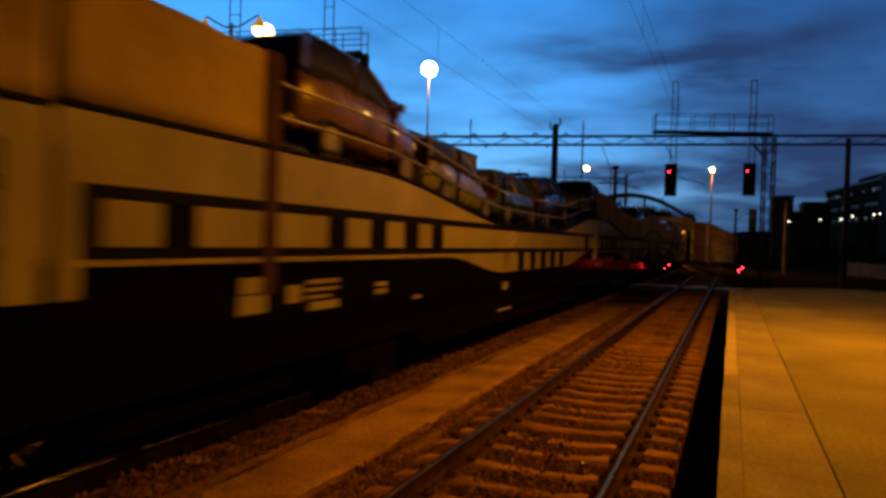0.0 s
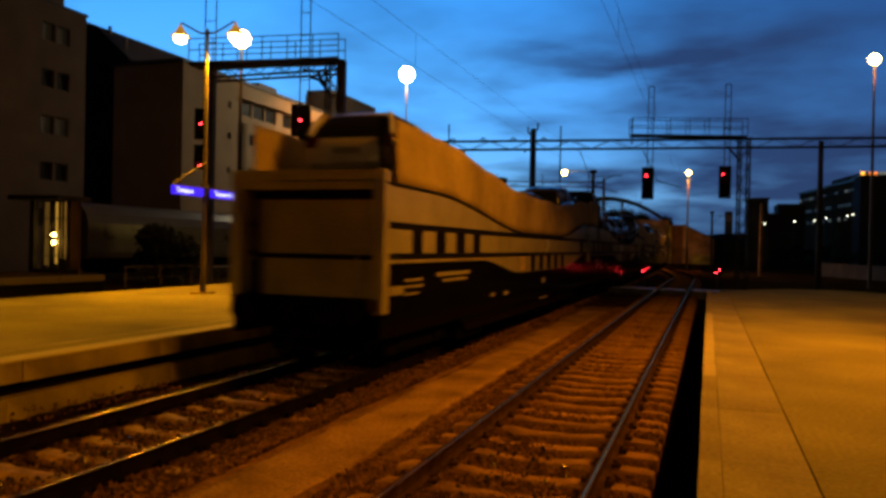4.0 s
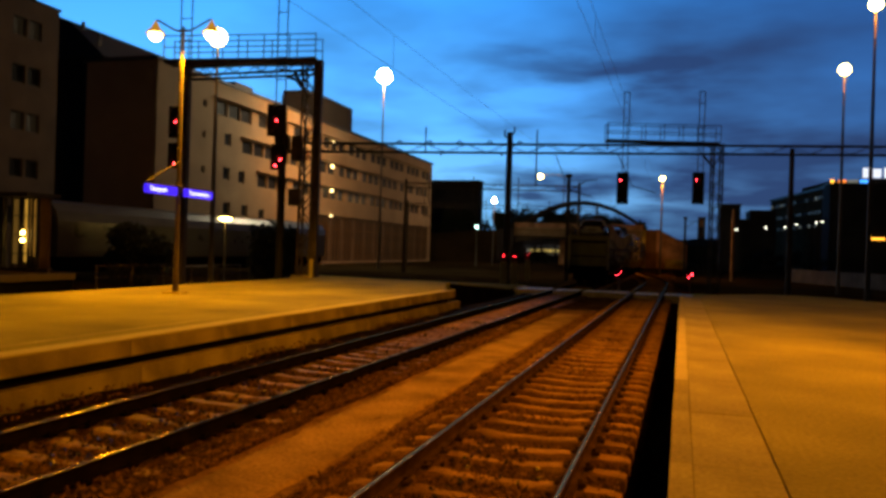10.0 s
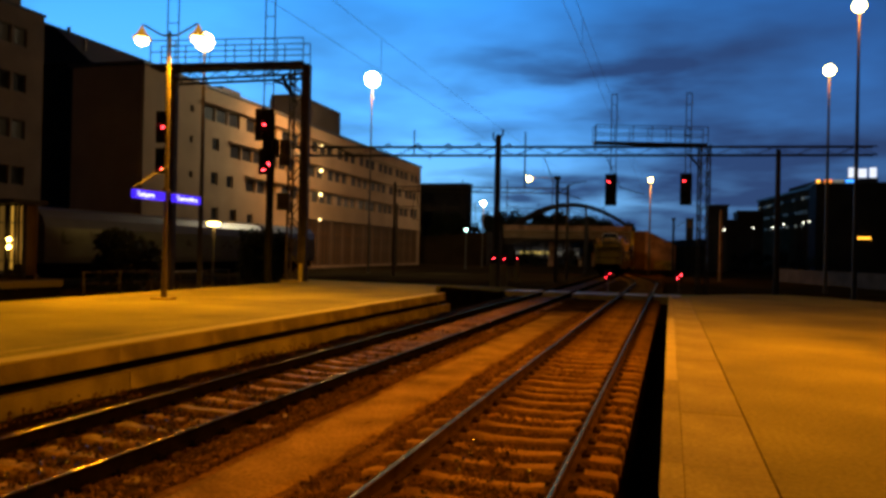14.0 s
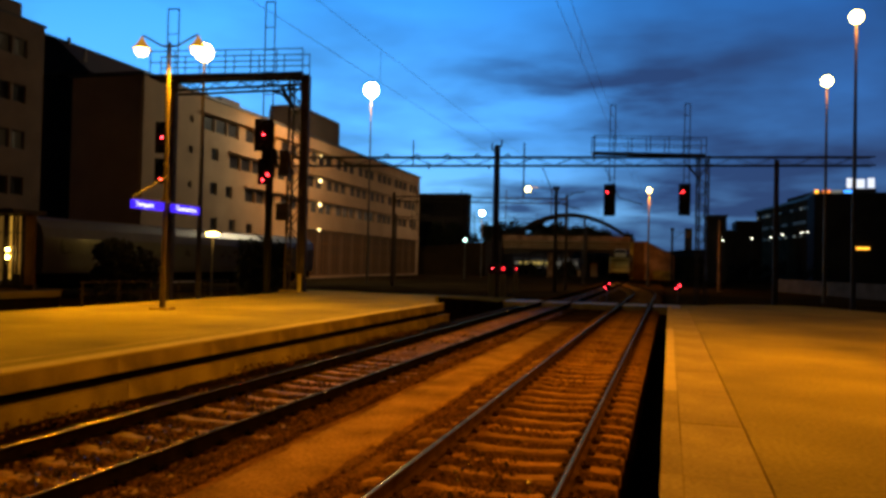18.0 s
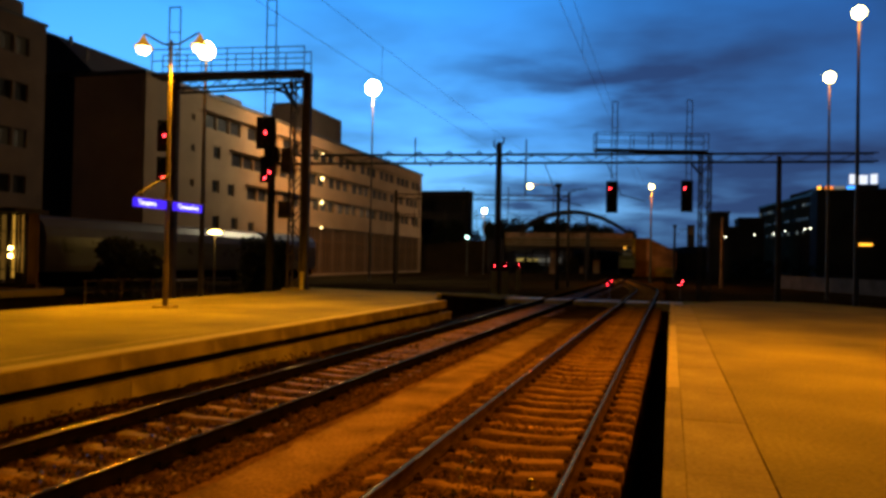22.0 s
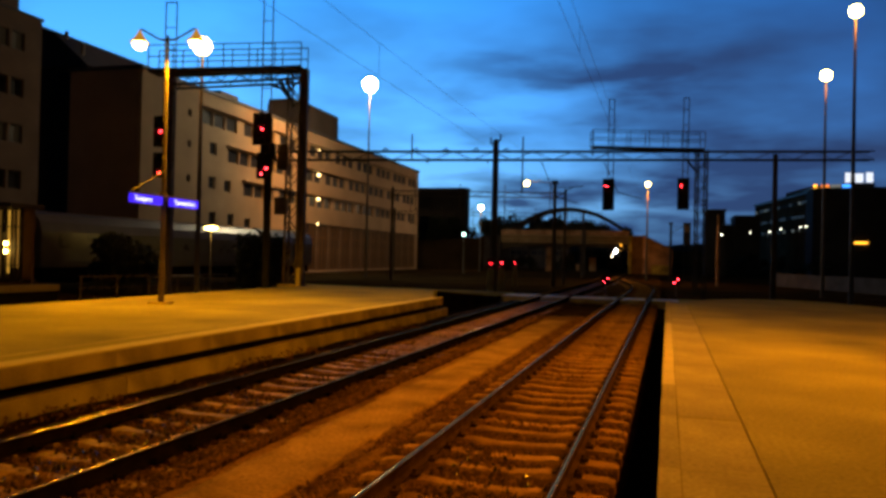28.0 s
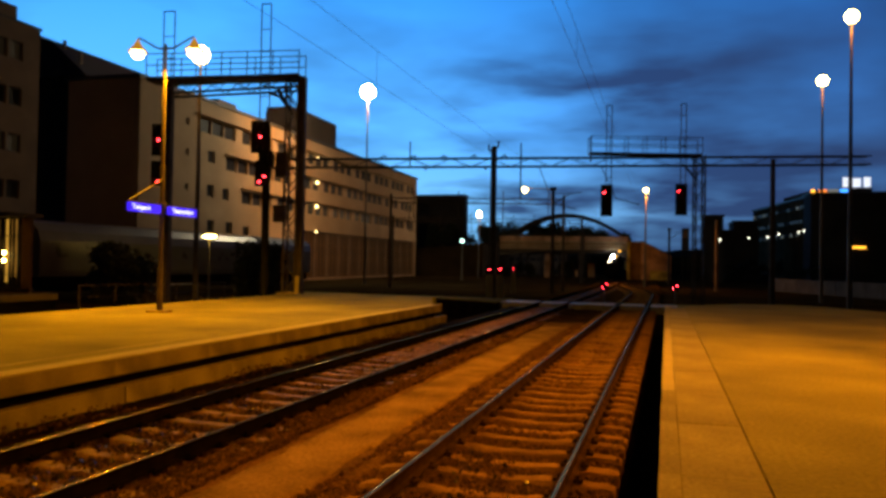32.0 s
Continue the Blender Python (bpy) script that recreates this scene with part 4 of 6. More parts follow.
# ---- station name sign ----
def station_sign():
    """Two lit boards in line with the tracks, bracketed to the platform lamp post."""
    s = base("station_sign", pose(-13.98, 18.8, 0.0), "two glowing blue station name boards on a lamp post", "sign", "station signs")
    for y, txt in ((-0.86, "Tampere"), (0.86, "Tammerfors")):
        b = part("sign_board", bbox(-0.06, 0.06, -0.645, 0.645, -0.118, 0.118, 0.012), M_blue, s, "blue lit board")
        b.matrix_basis = pose(0, y, 3.50)
        cu = bpy.data.curves.new("sign_text", "FONT")
        cu.body, cu.size, cu.align_x, cu.align_y, cu.extrude = txt, 0.20, "CENTER", "CENTER", 0.004
        cu.materials.append(M_text)
        t = new("sign_text", cu)
        t.parent = b
        t.matrix_basis = pose(0.067, -0.2 if y < 0 else -0.04, 0, 90, 0, 90)
    part("bracket", bbox(-0.05, 0.05, -1.55, 1.55, 3.62, 3.66), M_post, s)
    part("stay", tubes([(0.0, -1.5, 3.66), (0.0, -0.05, 4.40)], 0.02, 6), M_post, s)
    part("collar", lathe([(0.12, 3.5), (0.13, 3.6), (0.12, 3.75)], 12), M_post, s).matrix_basis = pose(-0.07, 0, 0)


station_sign()


# ---- overhead wires ----
def wires():
    w = base("overhead_wires", pose(0, 0, 0), "thin dark catenary wires strung above both tracks", "overhead wires", kind="structure")
    for line, zc, zm in ((near_line, 6.25, 7.35), (far_line, 5.95, 7.2)):
        for y0, y1 in ((-12.0, 53.4), (53.4, 110.0), (110.0, 165.0)):
            ys = [y0 + (y1 - y0) * k / 12 for k in range(13)]
            sag = lambda y: 0.55 * (1 - (2 * (y - y0) / (y1 - y0) - 1) ** 2)
            part("contact_wire", tubes([(line(y), y, zc) for y in ys], 0.004, 5), M_steel, w)
            part("messenger_wire", tubes([(line(y), y, zm - sag(y)) for y in ys], 0.004, 5), M_steel, w)
            for y in ys[1:-1:2]:
                part("dropper", tube(bmesh.new(), (line(y), y, zc), (line(y), y, zm - sag(y)), 0.004, n=4), M_steel, w)
        for y in (53.2, 110.0, 165.0):
            part("cantilever", tubes([(line(y), y, zc + 0.05), (line(y) - 1.6, y, zc + 0.5), (line(y) - 2.6, y, 8.9)], 0.03, 6), M_steel, w)


def far_mast(x, y, h, label):
    m = base("catenary_mast", pose(x, y, -0.5), label, "catenary mast", "catenary masts")
    part("pole", tube(bmesh.new(), (0, 0, 0), (0, 0, h), 0.20, 0.15, n=10), M_steel, m)
    part("cap", bbox(-0.28, 0.28, -0.2, 0.2, h - 0.35, h, 0.03), M_steel, m)
    part("bracket", tubes([(0, 0, h - 1.6), (1.6, 0, h - 0.6), (2.6, 0, h - 0.5)], 0.04, 6), M_steel, m)
    part("bracket", tubes([(0, 0, h - 0.6), (1.6, 0, h - 0.6)], 0.03, 6), M_steel, m)


wires()
far_mast(-10.1, 70.0, 9.8, "dark steel catenary mast with a bracket arm")
far_mast(-11.7, 110.0, 9.8, "dark steel catenary mast with a bracket arm")
far_mast(0.35, 118.0, 8.4, "dark steel catenary mast with a bracket arm")
far_mast(-14.5, 140.0, 9.6, "dark steel catenary mast with a bracket arm")


# ---- buildings ----
def pane_mesh(w, h, d=0.06, mat=None):
    bm = bbox(-w / 2, w / 2, -d / 2, d / 2, -h / 2, h / 2)
    me = bpy.data.meshes.new("pane")
    bm.to_mesh(me)
    bm.free()
    me.materials.append(mat or M_glass)
    return me


def frame_mesh(w, h, t=0.09, d=0.22, mat=None):
    bm = bmesh.new()
    box(bm, -w / 2, w / 2, -d / 2, d / 2, h / 2 - t, h / 2)
    box(bm, -w / 2, w / 2, -d / 2, d / 2, -h / 2, -h / 2 + t)
    box(bm, -w / 2, -w / 2 + t, -d / 2, d / 2, -h / 2 + t, h / 2 - t)
    box(bm, w / 2 - t, w / 2, -d / 2, d / 2, -h / 2 + t, h / 2 - t)
    me = bpy.data.meshes.new("window_frame")
    bm.to_mesh(me)
    bm.free()
    me.materials.append(mat or M_frame)
    return me


def pierced_wall(u0, u1, z0, z1, holes, d):
    """A wall in the u-z plane, d thick, with square holes cut through; holes as (u0, u1, z0, z1)."""
    us = sorted({u0, u1, *[h[0] for h in holes], *[h[1] for h in holes]})
    zs = sorted({z0, z1, *[h[2] for h in holes], *[h[3] for h in holes]})
    bm = bmesh.new()
    for j in range(len(zs) - 1):
        run = None
        zc = (zs[j] + zs[j + 1]) / 2
        for i in range(len(us) - 1):
            uc = (us[i] + us[i + 1]) / 2
            solid = not any(h[0] < uc < h[1] and h[2] < zc < h[3] for h in holes)
            if solid and run is None:
                run = us[i]
            if run is not None and (not solid):
                box(bm, run, us[i], -d / 2, d / 2, zs[j], zs[j + 1])
                run = None
        if run is not None:
            box(bm, run, u1, -d / 2, d / 2, zs[j], zs[j + 1])
    return bm


def office_building():
    """Long four-storey block; its wall axes: u along the street front, starting at the near corner."""
    X, Y0, L = -46.2, 58.0, 84.0
    b = base("office_building", pose(X, Y0, 0, 0, 0, 90 + 1.0), "long beige plastered office block with dark ribbon windows", "building")
    part("core", bbox(0.02, L - 0.3, 0.3, 7.6, -0.5, 18.5), M_plaster, b, "dim side and rear walls")
    holes, panes = [], []
    rows = ((16.0, 9.3), (12.6, 14.6), (9.2, 18.0))
    for z, start in rows:
        u = start
        k = 0
        while u < L - 3:
            holes.append((u, u + 2.2, z - 0.78, z + 0.78))
            panes.append((u + 1.1, z, 2.2, 1.56, k))
            k += 1
            u += 2.42 if k % 3 else 3.7
    for u, z in ((11.1, 12.9), (11.0, 9.3), (14.0, 9.2), (11.2, 5.6), (14.8, 5.6), (18.4, 5.3)):
        holes.append((u, u + 1.25, z - 0.65, z + 0.65))
        panes.append((u + 0.625, z, 1.25, 1.3, 1))
    for z in (15.9, 12.8, 9.3):
        holes.append((7.1, 7.7, z - 0.35, z + 0.35))
        panes.append((7.4, z, 0.6, 0.7, 1))
    bays = []
    u = 34.0
    while u < L - 4:
        holes.append((u, u + 4.1, -0.2, 6.2))
        bays.append(u)
        u += 4.1
    part("facade", pierced_wall(0, L, -0.5, 18.5, holes, 0.5), M_plaster, b, "beige plastered front wall")
    meshes = {}
    for u, z, w, h, k in panes:
        if (w, h) not in meshes:
            meshes[(w, h)] = (pane_mesh(w - 0.1, h - 0.1), frame_mesh(w, h))
        pm, fm = meshes[(w, h)]
        f = share("window_frame", fm, b, pose(u, -0.02, z))
        share("pane", pm, f, pose(0, 0.03, 0))
    for z, r in ((16.2, 0.22), (12.9, 0.23), (9.6, 0.22), (6.15, 0.15)):
        g = part("wall_lamp", ball(r, 14), M_warm, b, "round glowing wall lamp")
        g.matrix_basis = pose(37.3, -0.55, z)
        part("lamp_arm", tube(bmesh.new(), (37.3, -0.5, z), (37.3, -0.2, z), 0.05, n=6), M_steel, b)
    bay = pane_mesh(4.1, 6.4, 0.06, M_timber)
    for k, u in enumerate(bays):
        share("shopfront", bay, b, pose(u + 2.05, 0.12, 3.0))
        share("pillar", PILLAR, b, pose(u, 0.0, 3.0))
        for q in (1.0, 2.05, 3.1):
            share("mullion", MULLION, b, pose(u + q, 0.06, 3.0))
        share("transom", TRANSOM, b, pose(u + 2.05, 0.06, 4.3))
    part("roof", bbox(-0.3, L + 0.2, -0.45, 7.9, 18.5, 18.8), M_roof, b, "flat dark roof edge")
    for z, start in rows:
        part("ledge", bbox(start - 0.4, L - 2.5, -0.75, -0.22, z + 0.86, z + 0.98), M_plaster, b)
    part("penthouse", bbox(37.0, 48.2, 1.5, 7.4, 18.8, 22.9), M_plaster2, b, "set-back rooftop plant room")
    part("penthouse", bbox(37.1, 41.0, 3.4, 7.3, 22.9, 23.6), M_plaster2, b, "raised part of the plant room")
    part("roof_vent", bbox(18.0, 22.0, 3.0, 7, 18.8, 20.6, 0.2), M_roof, b)
    return b


MULLION = pane_mesh(0.12, 6.4, 0.2, M_fascia)
PILLAR = pane_mesh(0.5, 6.4, 0.3, M_brown)
TRANSOM = pane_mesh(4.1, 0.14, 0.2, M_fascia)


def tower():
    b = base("apartment_tower", pose(-48.2, 10.0, 0, 0, 0, 90), "tall dark brick apartment block with paired windows", "building")
    L = 38.5
    holes, spots = [], []
    for s in range(5):
        z = 3.65 + 3.55 * s
        for u in (6.0, 13.0, 20.0, 27.0, 34.2):
            for q in (0, 1.45):
                holes.append((u + q, u + q + 1.2, z - 0.7, z + 0.7))
                spots.append((u + q + 0.6, z, s, u))
    part("core", bbox(0.3, L - 0.02, 0.3, 16, -0.5, 19.8), M_tower, b, "plain end and rear walls")
    part("facade", pierced_wall(0, L, -0.5, 20.0, holes, 0.5), M_tower, b, "brown brick front wall")
    pm, fm, lm = pane_mesh(1.1, 1.3), frame_mesh(1.2, 1.4, 0.09, 0.22, M_roof), pane_mesh(1.1, 1.3, 0.06, glow("dim_window_glow", (1.0, 0.70, 0.35), 0.007))
    for u, z, s, c in spots:
        f = share("window_frame", fm, b, pose(u, -0.02, z))
        lit = c > 30 and s in (2, 4)
        share("pane", lm if lit else pm, f, pose(0, 0.03, 0))
    part("roof", bbox(-0.3, L + 0.15, -0.3, 16, 20.0, 20.2), M_roof, b)
    part("penthouse", bbox(0.5, L - 0.1, 2.0, 14, 20.2, 22.1), M_tower, b, "set-back top storey")
    for u in (12, 24, 35):
        part("roof_vent", tube(bmesh.new(), (u, 5, 22.1), (u, 5, 23.0), 0.15, n=8), M_roof, b)


def side_block(name, x0, x1, y0, y1, z, mat, label, pitch=0.0):
    b = base(name, pose((x0 + x1) / 2, (y0 + y1) / 2, 0), label, "building")
    w, d = (x1 - x0) / 2, (y1 - y0) / 2
    part("wall", bbox(-w, w, -d, d, -0.5, z), mat, b)
    bm = bmesh.new()
    v = [bm.verts.new(p) for p in ((-w - 0.2, -d - 0.2, z), (w + 0.2, -d - 0.2, z), (w + 0.2, d + 0.2, z), (-w - 0.2, d + 0.2, z), (-w - 0.2, -d - 0.2, z + 0.3 + pitch), (w + 0.2, -d - 0.2, z + 0.3 + pitch), (w + 0.2, d + 0.2, z + 0.3), (-w - 0.2, d + 0.2, z + 0.3))]
    for f in ((3, 2, 1, 0), (4, 5, 6, 7), (0, 1, 5, 4), (1, 2, 6, 5), (2, 3, 7, 6), (3, 0, 4, 7)):
        bm.faces.new([v[k] for k in f])
    part("roof", bm, M_roof, b)
    return b


def rear_block():
    b = base("rear_block", pose(-61.8, 66.0, 0), "dark rear block with a steep mansard roof", "building")
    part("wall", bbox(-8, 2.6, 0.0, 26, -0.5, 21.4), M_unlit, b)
    prof = [(-8.2, 21.4), (-7.9, 27.6), (-4.9, 26.0), (-1.9, 25.3), (2.8, 21.4)]
    bm = bmesh.new()
    a, c = [bm.verts.new((x, -0.2, z)) for x, z in prof], [bm.verts.new((x, 26.2, z)) for x, z in prof]
    bm.faces.new(a), bm.faces.new(c[::-1])
    for k in range(5):
        bm.faces.new((a[k], c[k], c[(k + 1) % 5], a[(k + 1) % 5]))
    bmesh.ops.recalc_face_normals(bm, faces=bm.faces)
    part("roof", bm, M_roof, b, "dark sheet mansard roof")
    for x in (-5.4, -1.4, 0.8):
        part("roof_vent", bbox(x, x + 0.25, 1.0, 1.3, 24.2 if x < 0 else 22.5, 25.6 if x < 0 else 24.2), M_roof, b)


office_building()
tower()
rear_block()
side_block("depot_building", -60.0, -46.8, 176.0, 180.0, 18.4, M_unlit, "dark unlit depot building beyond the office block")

def east_office():
    """A long office wing seen along its front."""
    b = base("east_office", pose(23.2, 229.0, 0, 0, 0, -81.5), "long dark office wing with rows of dim windows", "building")
    L = 47.0
    part("wall", bbox(0, L, 0, 14, -0.5, 18.0), M_umber, b)
    part("roof", bbox(-0.3, L + 0.3, -0.3, 14.3, 18.0, 18.5), M_roof, b)
    part("penthouse", bbox(14, 36, 4, 11, 18.5, 20.6), M_umber, b, "set-back plant room")
    kinds = [pane_mesh(1.1, 0.6, 0.1, m) for m in (M_stripe, glow("dim_office_glow", (0.70, 0.75, 0.60), 0.022), glow("office_glow", (0.80, 0.85, 0.65), 0.14))]
    sill = pane_mesh(1.3, 0.1, 0.3, M_umber)
    rnd = random.Random(31)
    for z in (10.0, 13.0, 16.2):
        for k in range(20):
            f = share("window", kinds[rnd.choice((0, 0, 1, 1, 1, 2))], b, pose(1.7 + 2.3 * k, -0.03, z))
            share("sill", sill, f, pose(0, -0.1, -0.5))


east_office()
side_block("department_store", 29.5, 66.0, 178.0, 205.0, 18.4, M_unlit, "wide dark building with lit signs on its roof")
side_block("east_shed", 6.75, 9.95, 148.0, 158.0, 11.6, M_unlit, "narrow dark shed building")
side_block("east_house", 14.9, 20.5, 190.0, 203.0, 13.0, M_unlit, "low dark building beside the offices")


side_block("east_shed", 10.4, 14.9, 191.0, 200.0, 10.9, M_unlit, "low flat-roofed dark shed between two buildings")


def roof_sign():
    """Plain blocks in place of the shop's lit lettering."""
    s = base("roof_sign", pose(38.2, 177.7, 19.6, 0, 0, 0), "three glowing white block shapes on a roof edge", "sign", "roof signs")
    for x, w, h in ((-2.0, 0.62, 2.1), (0.0, 0.82, 1.9), (2.0, 0.66, 2.1)):
        part("letter_block", bbox(x - w, x + w, -0.1, 0.1, 0.0, h, 0.09), M_letter, s, "white glowing block shape")
    part("sign_frame", bbox(-3.0, 3.0, 0.12, 0.5, -1.1, -0.1), M_steel, s)
    t = base("roof_sign", pose(33.9, 177.75, 18.9), "row of small orange and blue lit sign panels", "sign", "roof signs")
    for x0, x1, m in ((-4.4, -3.7, M_amber), (-2.9, -1.4, glow("sign_orange_glow", (1.0, 0.25, 0.03), 1.6)), (-1.2, 0.9, glow("sign_grey_glow", (0.35, 0.35, 0.30), 0.5)), (1.2, 3.0, glow("sign_azure_glow", (0.05, 0.30, 1.0), 2.5))):
        part("panel", bbox(x0, x1, -0.1, 0.1, -0.3, 0.3), m, t)
    w = base("lit_sign", pose(38.6, 177.88, 6.9), "small amber lit sign on the dark wall", "sign")
    part("panel", bbox(-1.4, 1.5, -0.1, 0.1, -0.2, 0.25), M_amber, w)


M_letter = glow("letter_glow", (0.85, 0.9, 1.0), 1.1)
roof_sign()


def street_lamp(m, h, mat):
    p = base("street_lamp", m, "distant street lamp with a pale light", "street lamp", "street lamps")
    part("pole", tube(bmesh.new(), (0, 0, -0.5), (0, 0, h), 0.09, 0.06, n=8), M_steel, p)
    part("arm", tubes([(0, 0, h), (0, -0.6, h + 0.25), (0, -1.2, h + 0.2)], 0.05, 6), M_steel, p)
    g = part("lens", ball(0.15, 12, 0.8), mat, p, "glowing lens")
    g.matrix_basis = pose(0, -1.2, h + 0.1)


M_street = glow("street_glow", (1.0, 0.95, 0.70), 7)
for x, y, h in ((9.1, 145.2, 7.0), (16.57, 173.2, 8.45), (20.33, 173.2, 8.65), (22.46, 173.2, 9.27), (26.22, 173.2, 9.7), (27.3, 173.2, 9.9)):
    street_lamp(pose(x, y, 0), h, M_street)


# ---- road bridge over the tracks ----


def panel_bank():
    """An earth bank that carries the road on from the bridge."""
    bm = bmesh.new()
    rows = []
    for x, h in ((-15.0, 6.4), (-22.0, 6.0), (-32.0, 5.2), (-50.0, 4.6)):
        rows.append([bm.verts.new(p) for p in ((x, -9.0, -0.6), (x, -4.5, h), (x, 5.0, h), (x, 9.0, -0.6))])
    for u, v in zip(rows, rows[1:]):
        for k in range(3):
            bm.faces.new((u[k], u[k + 1], v[k + 1], v[k]))
    bm.faces.new(rows[0]), bm.faces.new(rows[-1][::-1])
    bmesh.ops.recalc_face_normals(bm, faces=bm.faces)
    return bm


def bridge():
    b = base("road_bridge", pose(-22.0, 161.0, 0, 0, 0, 0), "concrete road bridge over the tracks with a steel arch", "bridge")
    part("deck", bbox(-11.5, 14.5, -5, 5, 5.3, 6.5, 0.1), M_bridge, b, "concrete deck")
    part("parapet", bbox(-11.5, 14.5, -5.3, -5.0, 7.0, 8.0), M_bridge, b, "solid concrete parapet")
    part("fascia", bbox(-11.5, 14.5, -5.18, -5.0, 5.3, 7.0), M_fascia, b, "rust-brown fascia")
    for k in range(9):
        part("fascia_rib", bbox(-11.2 + 3 * k, -11.1 + 3 * k, -5.26, -5.18, 5.3, 7.0), M_fascia, b)
    # pale paint on these ledges stands for the light they catch
    for z in (5.55, 6.1, 6.75):
        part("cornice", bbox(-11.5, 14.4, -5.30, -5.18, z, z + 0.13), M_white, b, "ledge painted pale as a lit line")
    part("guard_rail", bbox(-11.5, 14.5, -5.2, -5.14, 8.35, 8.42), M_steel, b)
    for k in range(13):
        part("rail_post", bbox(-11.4 + 2 * k, -11.34 + 2 * k, -5.2, -5.14, 8.0, 8.36), M_steel, b)
    part("parapet", bbox(-11.5, 14.5, 5.0, 5.25, 5.9, 7.8), M_bridge, b)
    soffit = [(-11.5 + 26.0 * k / 30, 5.28, 5.28 - 0.35 - 1.0 * abs(2 * k / 30 - 1) ** 2.2) for k in range(31)]
    girder = bmesh.new()
    rows = [[girder.verts.new(p) for p in ((x, -4.5, lo), (x, -3.7, lo), (x, -3.7, hi), (x, -4.5, hi))] for x, hi, lo in soffit]
    for u, v in zip(rows, rows[1:]):
        for k in range(4):
            girder.faces.new((u[k], u[(k + 1) % 4], v[(k + 1) % 4], v[k]))
    bmesh.ops.recalc_face_normals(girder, faces=girder.faces)
    part("girder", girder, M_steel, b, "deep dark girder with a curved soffit")
    part("girder", bbox(-11.5, 14.5, 3.6, 4.4, 4.6, 5.3), M_steel, b)
    # the dark recess between pier and wing wall is put into the abutment's colour
    part("abutment", bbox(14.5, 17.2, -5.6, 5.5, -0.5, 7.1), M_fascia, b, "concrete abutment coloured dark as a shaded recess")
    part("abutment", bbox(-15.0, -11.5, -6.0, 5.5, -0.5, 6.6), M_unlit, b, "concrete abutment coloured dark for its shadow")
    part("bank", panel_bank(), M_earth, b, "dark earth bank beside the bridge")
    part("buttress", bbox(14.5, 15.1, -6.9, -5.6, -0.5, 6.9, 0.05), M_kerb, b, "pale concrete corner pier")
    part("wing_wall", wing(), M_bridge, b, "sloping pale wing wall")
    part("plinth", bbox(18.9, 22.6, -6.9, -6.5, -0.5, 1.3, 0.05), M_kerb, b, "pale low plinth wall")
    part("coping", coping(), M_pale, b, "pale coping on the wing wall")
    part("pier", lathe([(0.75, -0.5), (0.6, 4.6)], 14), M_bridge, b).matrix_basis = pose(-2.2, 0, 0)
    for y in (3.0, 7.5):
        pts = [(-13.3 + 28.7 * u, y, 6.5 + 6.4 * (1 - (2 * u - 1) ** 2)) for u in [k / 20 for k in range(21)]]
        part("arch", tubes(pts, 0.36, 8), M_steel, b, "dark steel arch")
        for k in range(3, 18, 3):
            part("arch_hanger", tube(bmesh.new(), pts[k], (pts[k][0], y, 6.5), 0.05, n=5), M_steel, b)


def coping():
    bm = bmesh.new()
    rows = [[bm.verts.new((x, y, z + h)) for y, h in ((-6.6, 0.0), (-5.4, 0.0), (-5.4, 0.18), (-6.6, 0.18))] for x, z in ((17.2, 7.1), (22.9, 4.3))]
    for k in range(4):
        bm.faces.new((rows[0][k], rows[0][(k + 1) % 4], rows[1][(k + 1) % 4], rows[1][k]))
    bm.faces.new(rows[0]), bm.faces.new(rows[1][::-1])
    bmesh.ops.recalc_face_normals(bm, faces=bm.faces)
    return bm


def wing():
    pts = [(17.2, 7.1), (22.9, 4.3), (22.9, -0.5), (17.2, -0.5)]
    bm = bmesh.new()
    a, c = [bm.verts.new((x, -6.5, z)) for x, z in pts], [bm.verts.new((x, -5.5, z)) for x, z in pts]
    bm.faces.new(a), bm.faces.new(c[::-1])
    for k in range(4):
        bm.faces.new((a[k], a[(k + 1) % 4], c[(k + 1) % 4], c[k]))
    bmesh.ops.recalc_face_normals(bm, faces=bm.faces)
    return bm


bridge()


# ---- parked coaches and shrubs ----
def coach(m, length, label):
    c = base("parked_coach", m, label, "railway coach", "parked coaches")
    prof = [(-1.5, 0.95), (1.5, 0.95), (1.55, 1.3), (1.55, 3.0), (1.42, 3.55), (1.0, 4.0), (0.4, 4.2), (-0.4, 4.2), (-1.0, 4.0), (-1.42, 3.55), (-1.55, 3.0), (-1.55, 1.3)]
    bm = bmesh.new()
    a, b = [bm.verts.new((x, 0, z)) for x, z in prof], [bm.verts.new((x, length, z)) for x, z in prof]
    n = len(prof)
    bm.faces.new(a), bm.faces.new(b[::-1])
    for k in range(n):
        bm.faces.new((a[k], b[k], b[(k + 1) % n], a[(k + 1) % n]))
    bmesh.ops.recalc_face_normals(bm, faces=bm.faces)
    part("body", bm, M_coach, c, "grey painted body shell")
    part("window_band", bbox(1.545, 1.565, 1.2, length - 1.2, 2.05, 2.95), M_coach_dark, c, "dark window band")
    part("skirt", bbox(-1.35, 1.35, 0.4, length - 0.4, 0.3, 0.96), M_under, c)
    for y in (2.6, length - 4.6):
        part("bogie", bbox(-1.3, 1.3, y, y + 2.6, 0.02, 0.75, 0.05), M_under, c)
    return c


coach(pose(-35.2, 34.4, 0), 24.0, "grey parked railway coach with a dark window band")
coach(pose(-35.2, 59.2, 0), 9.0, "grey parked railway coach half hidden behind shrubs")


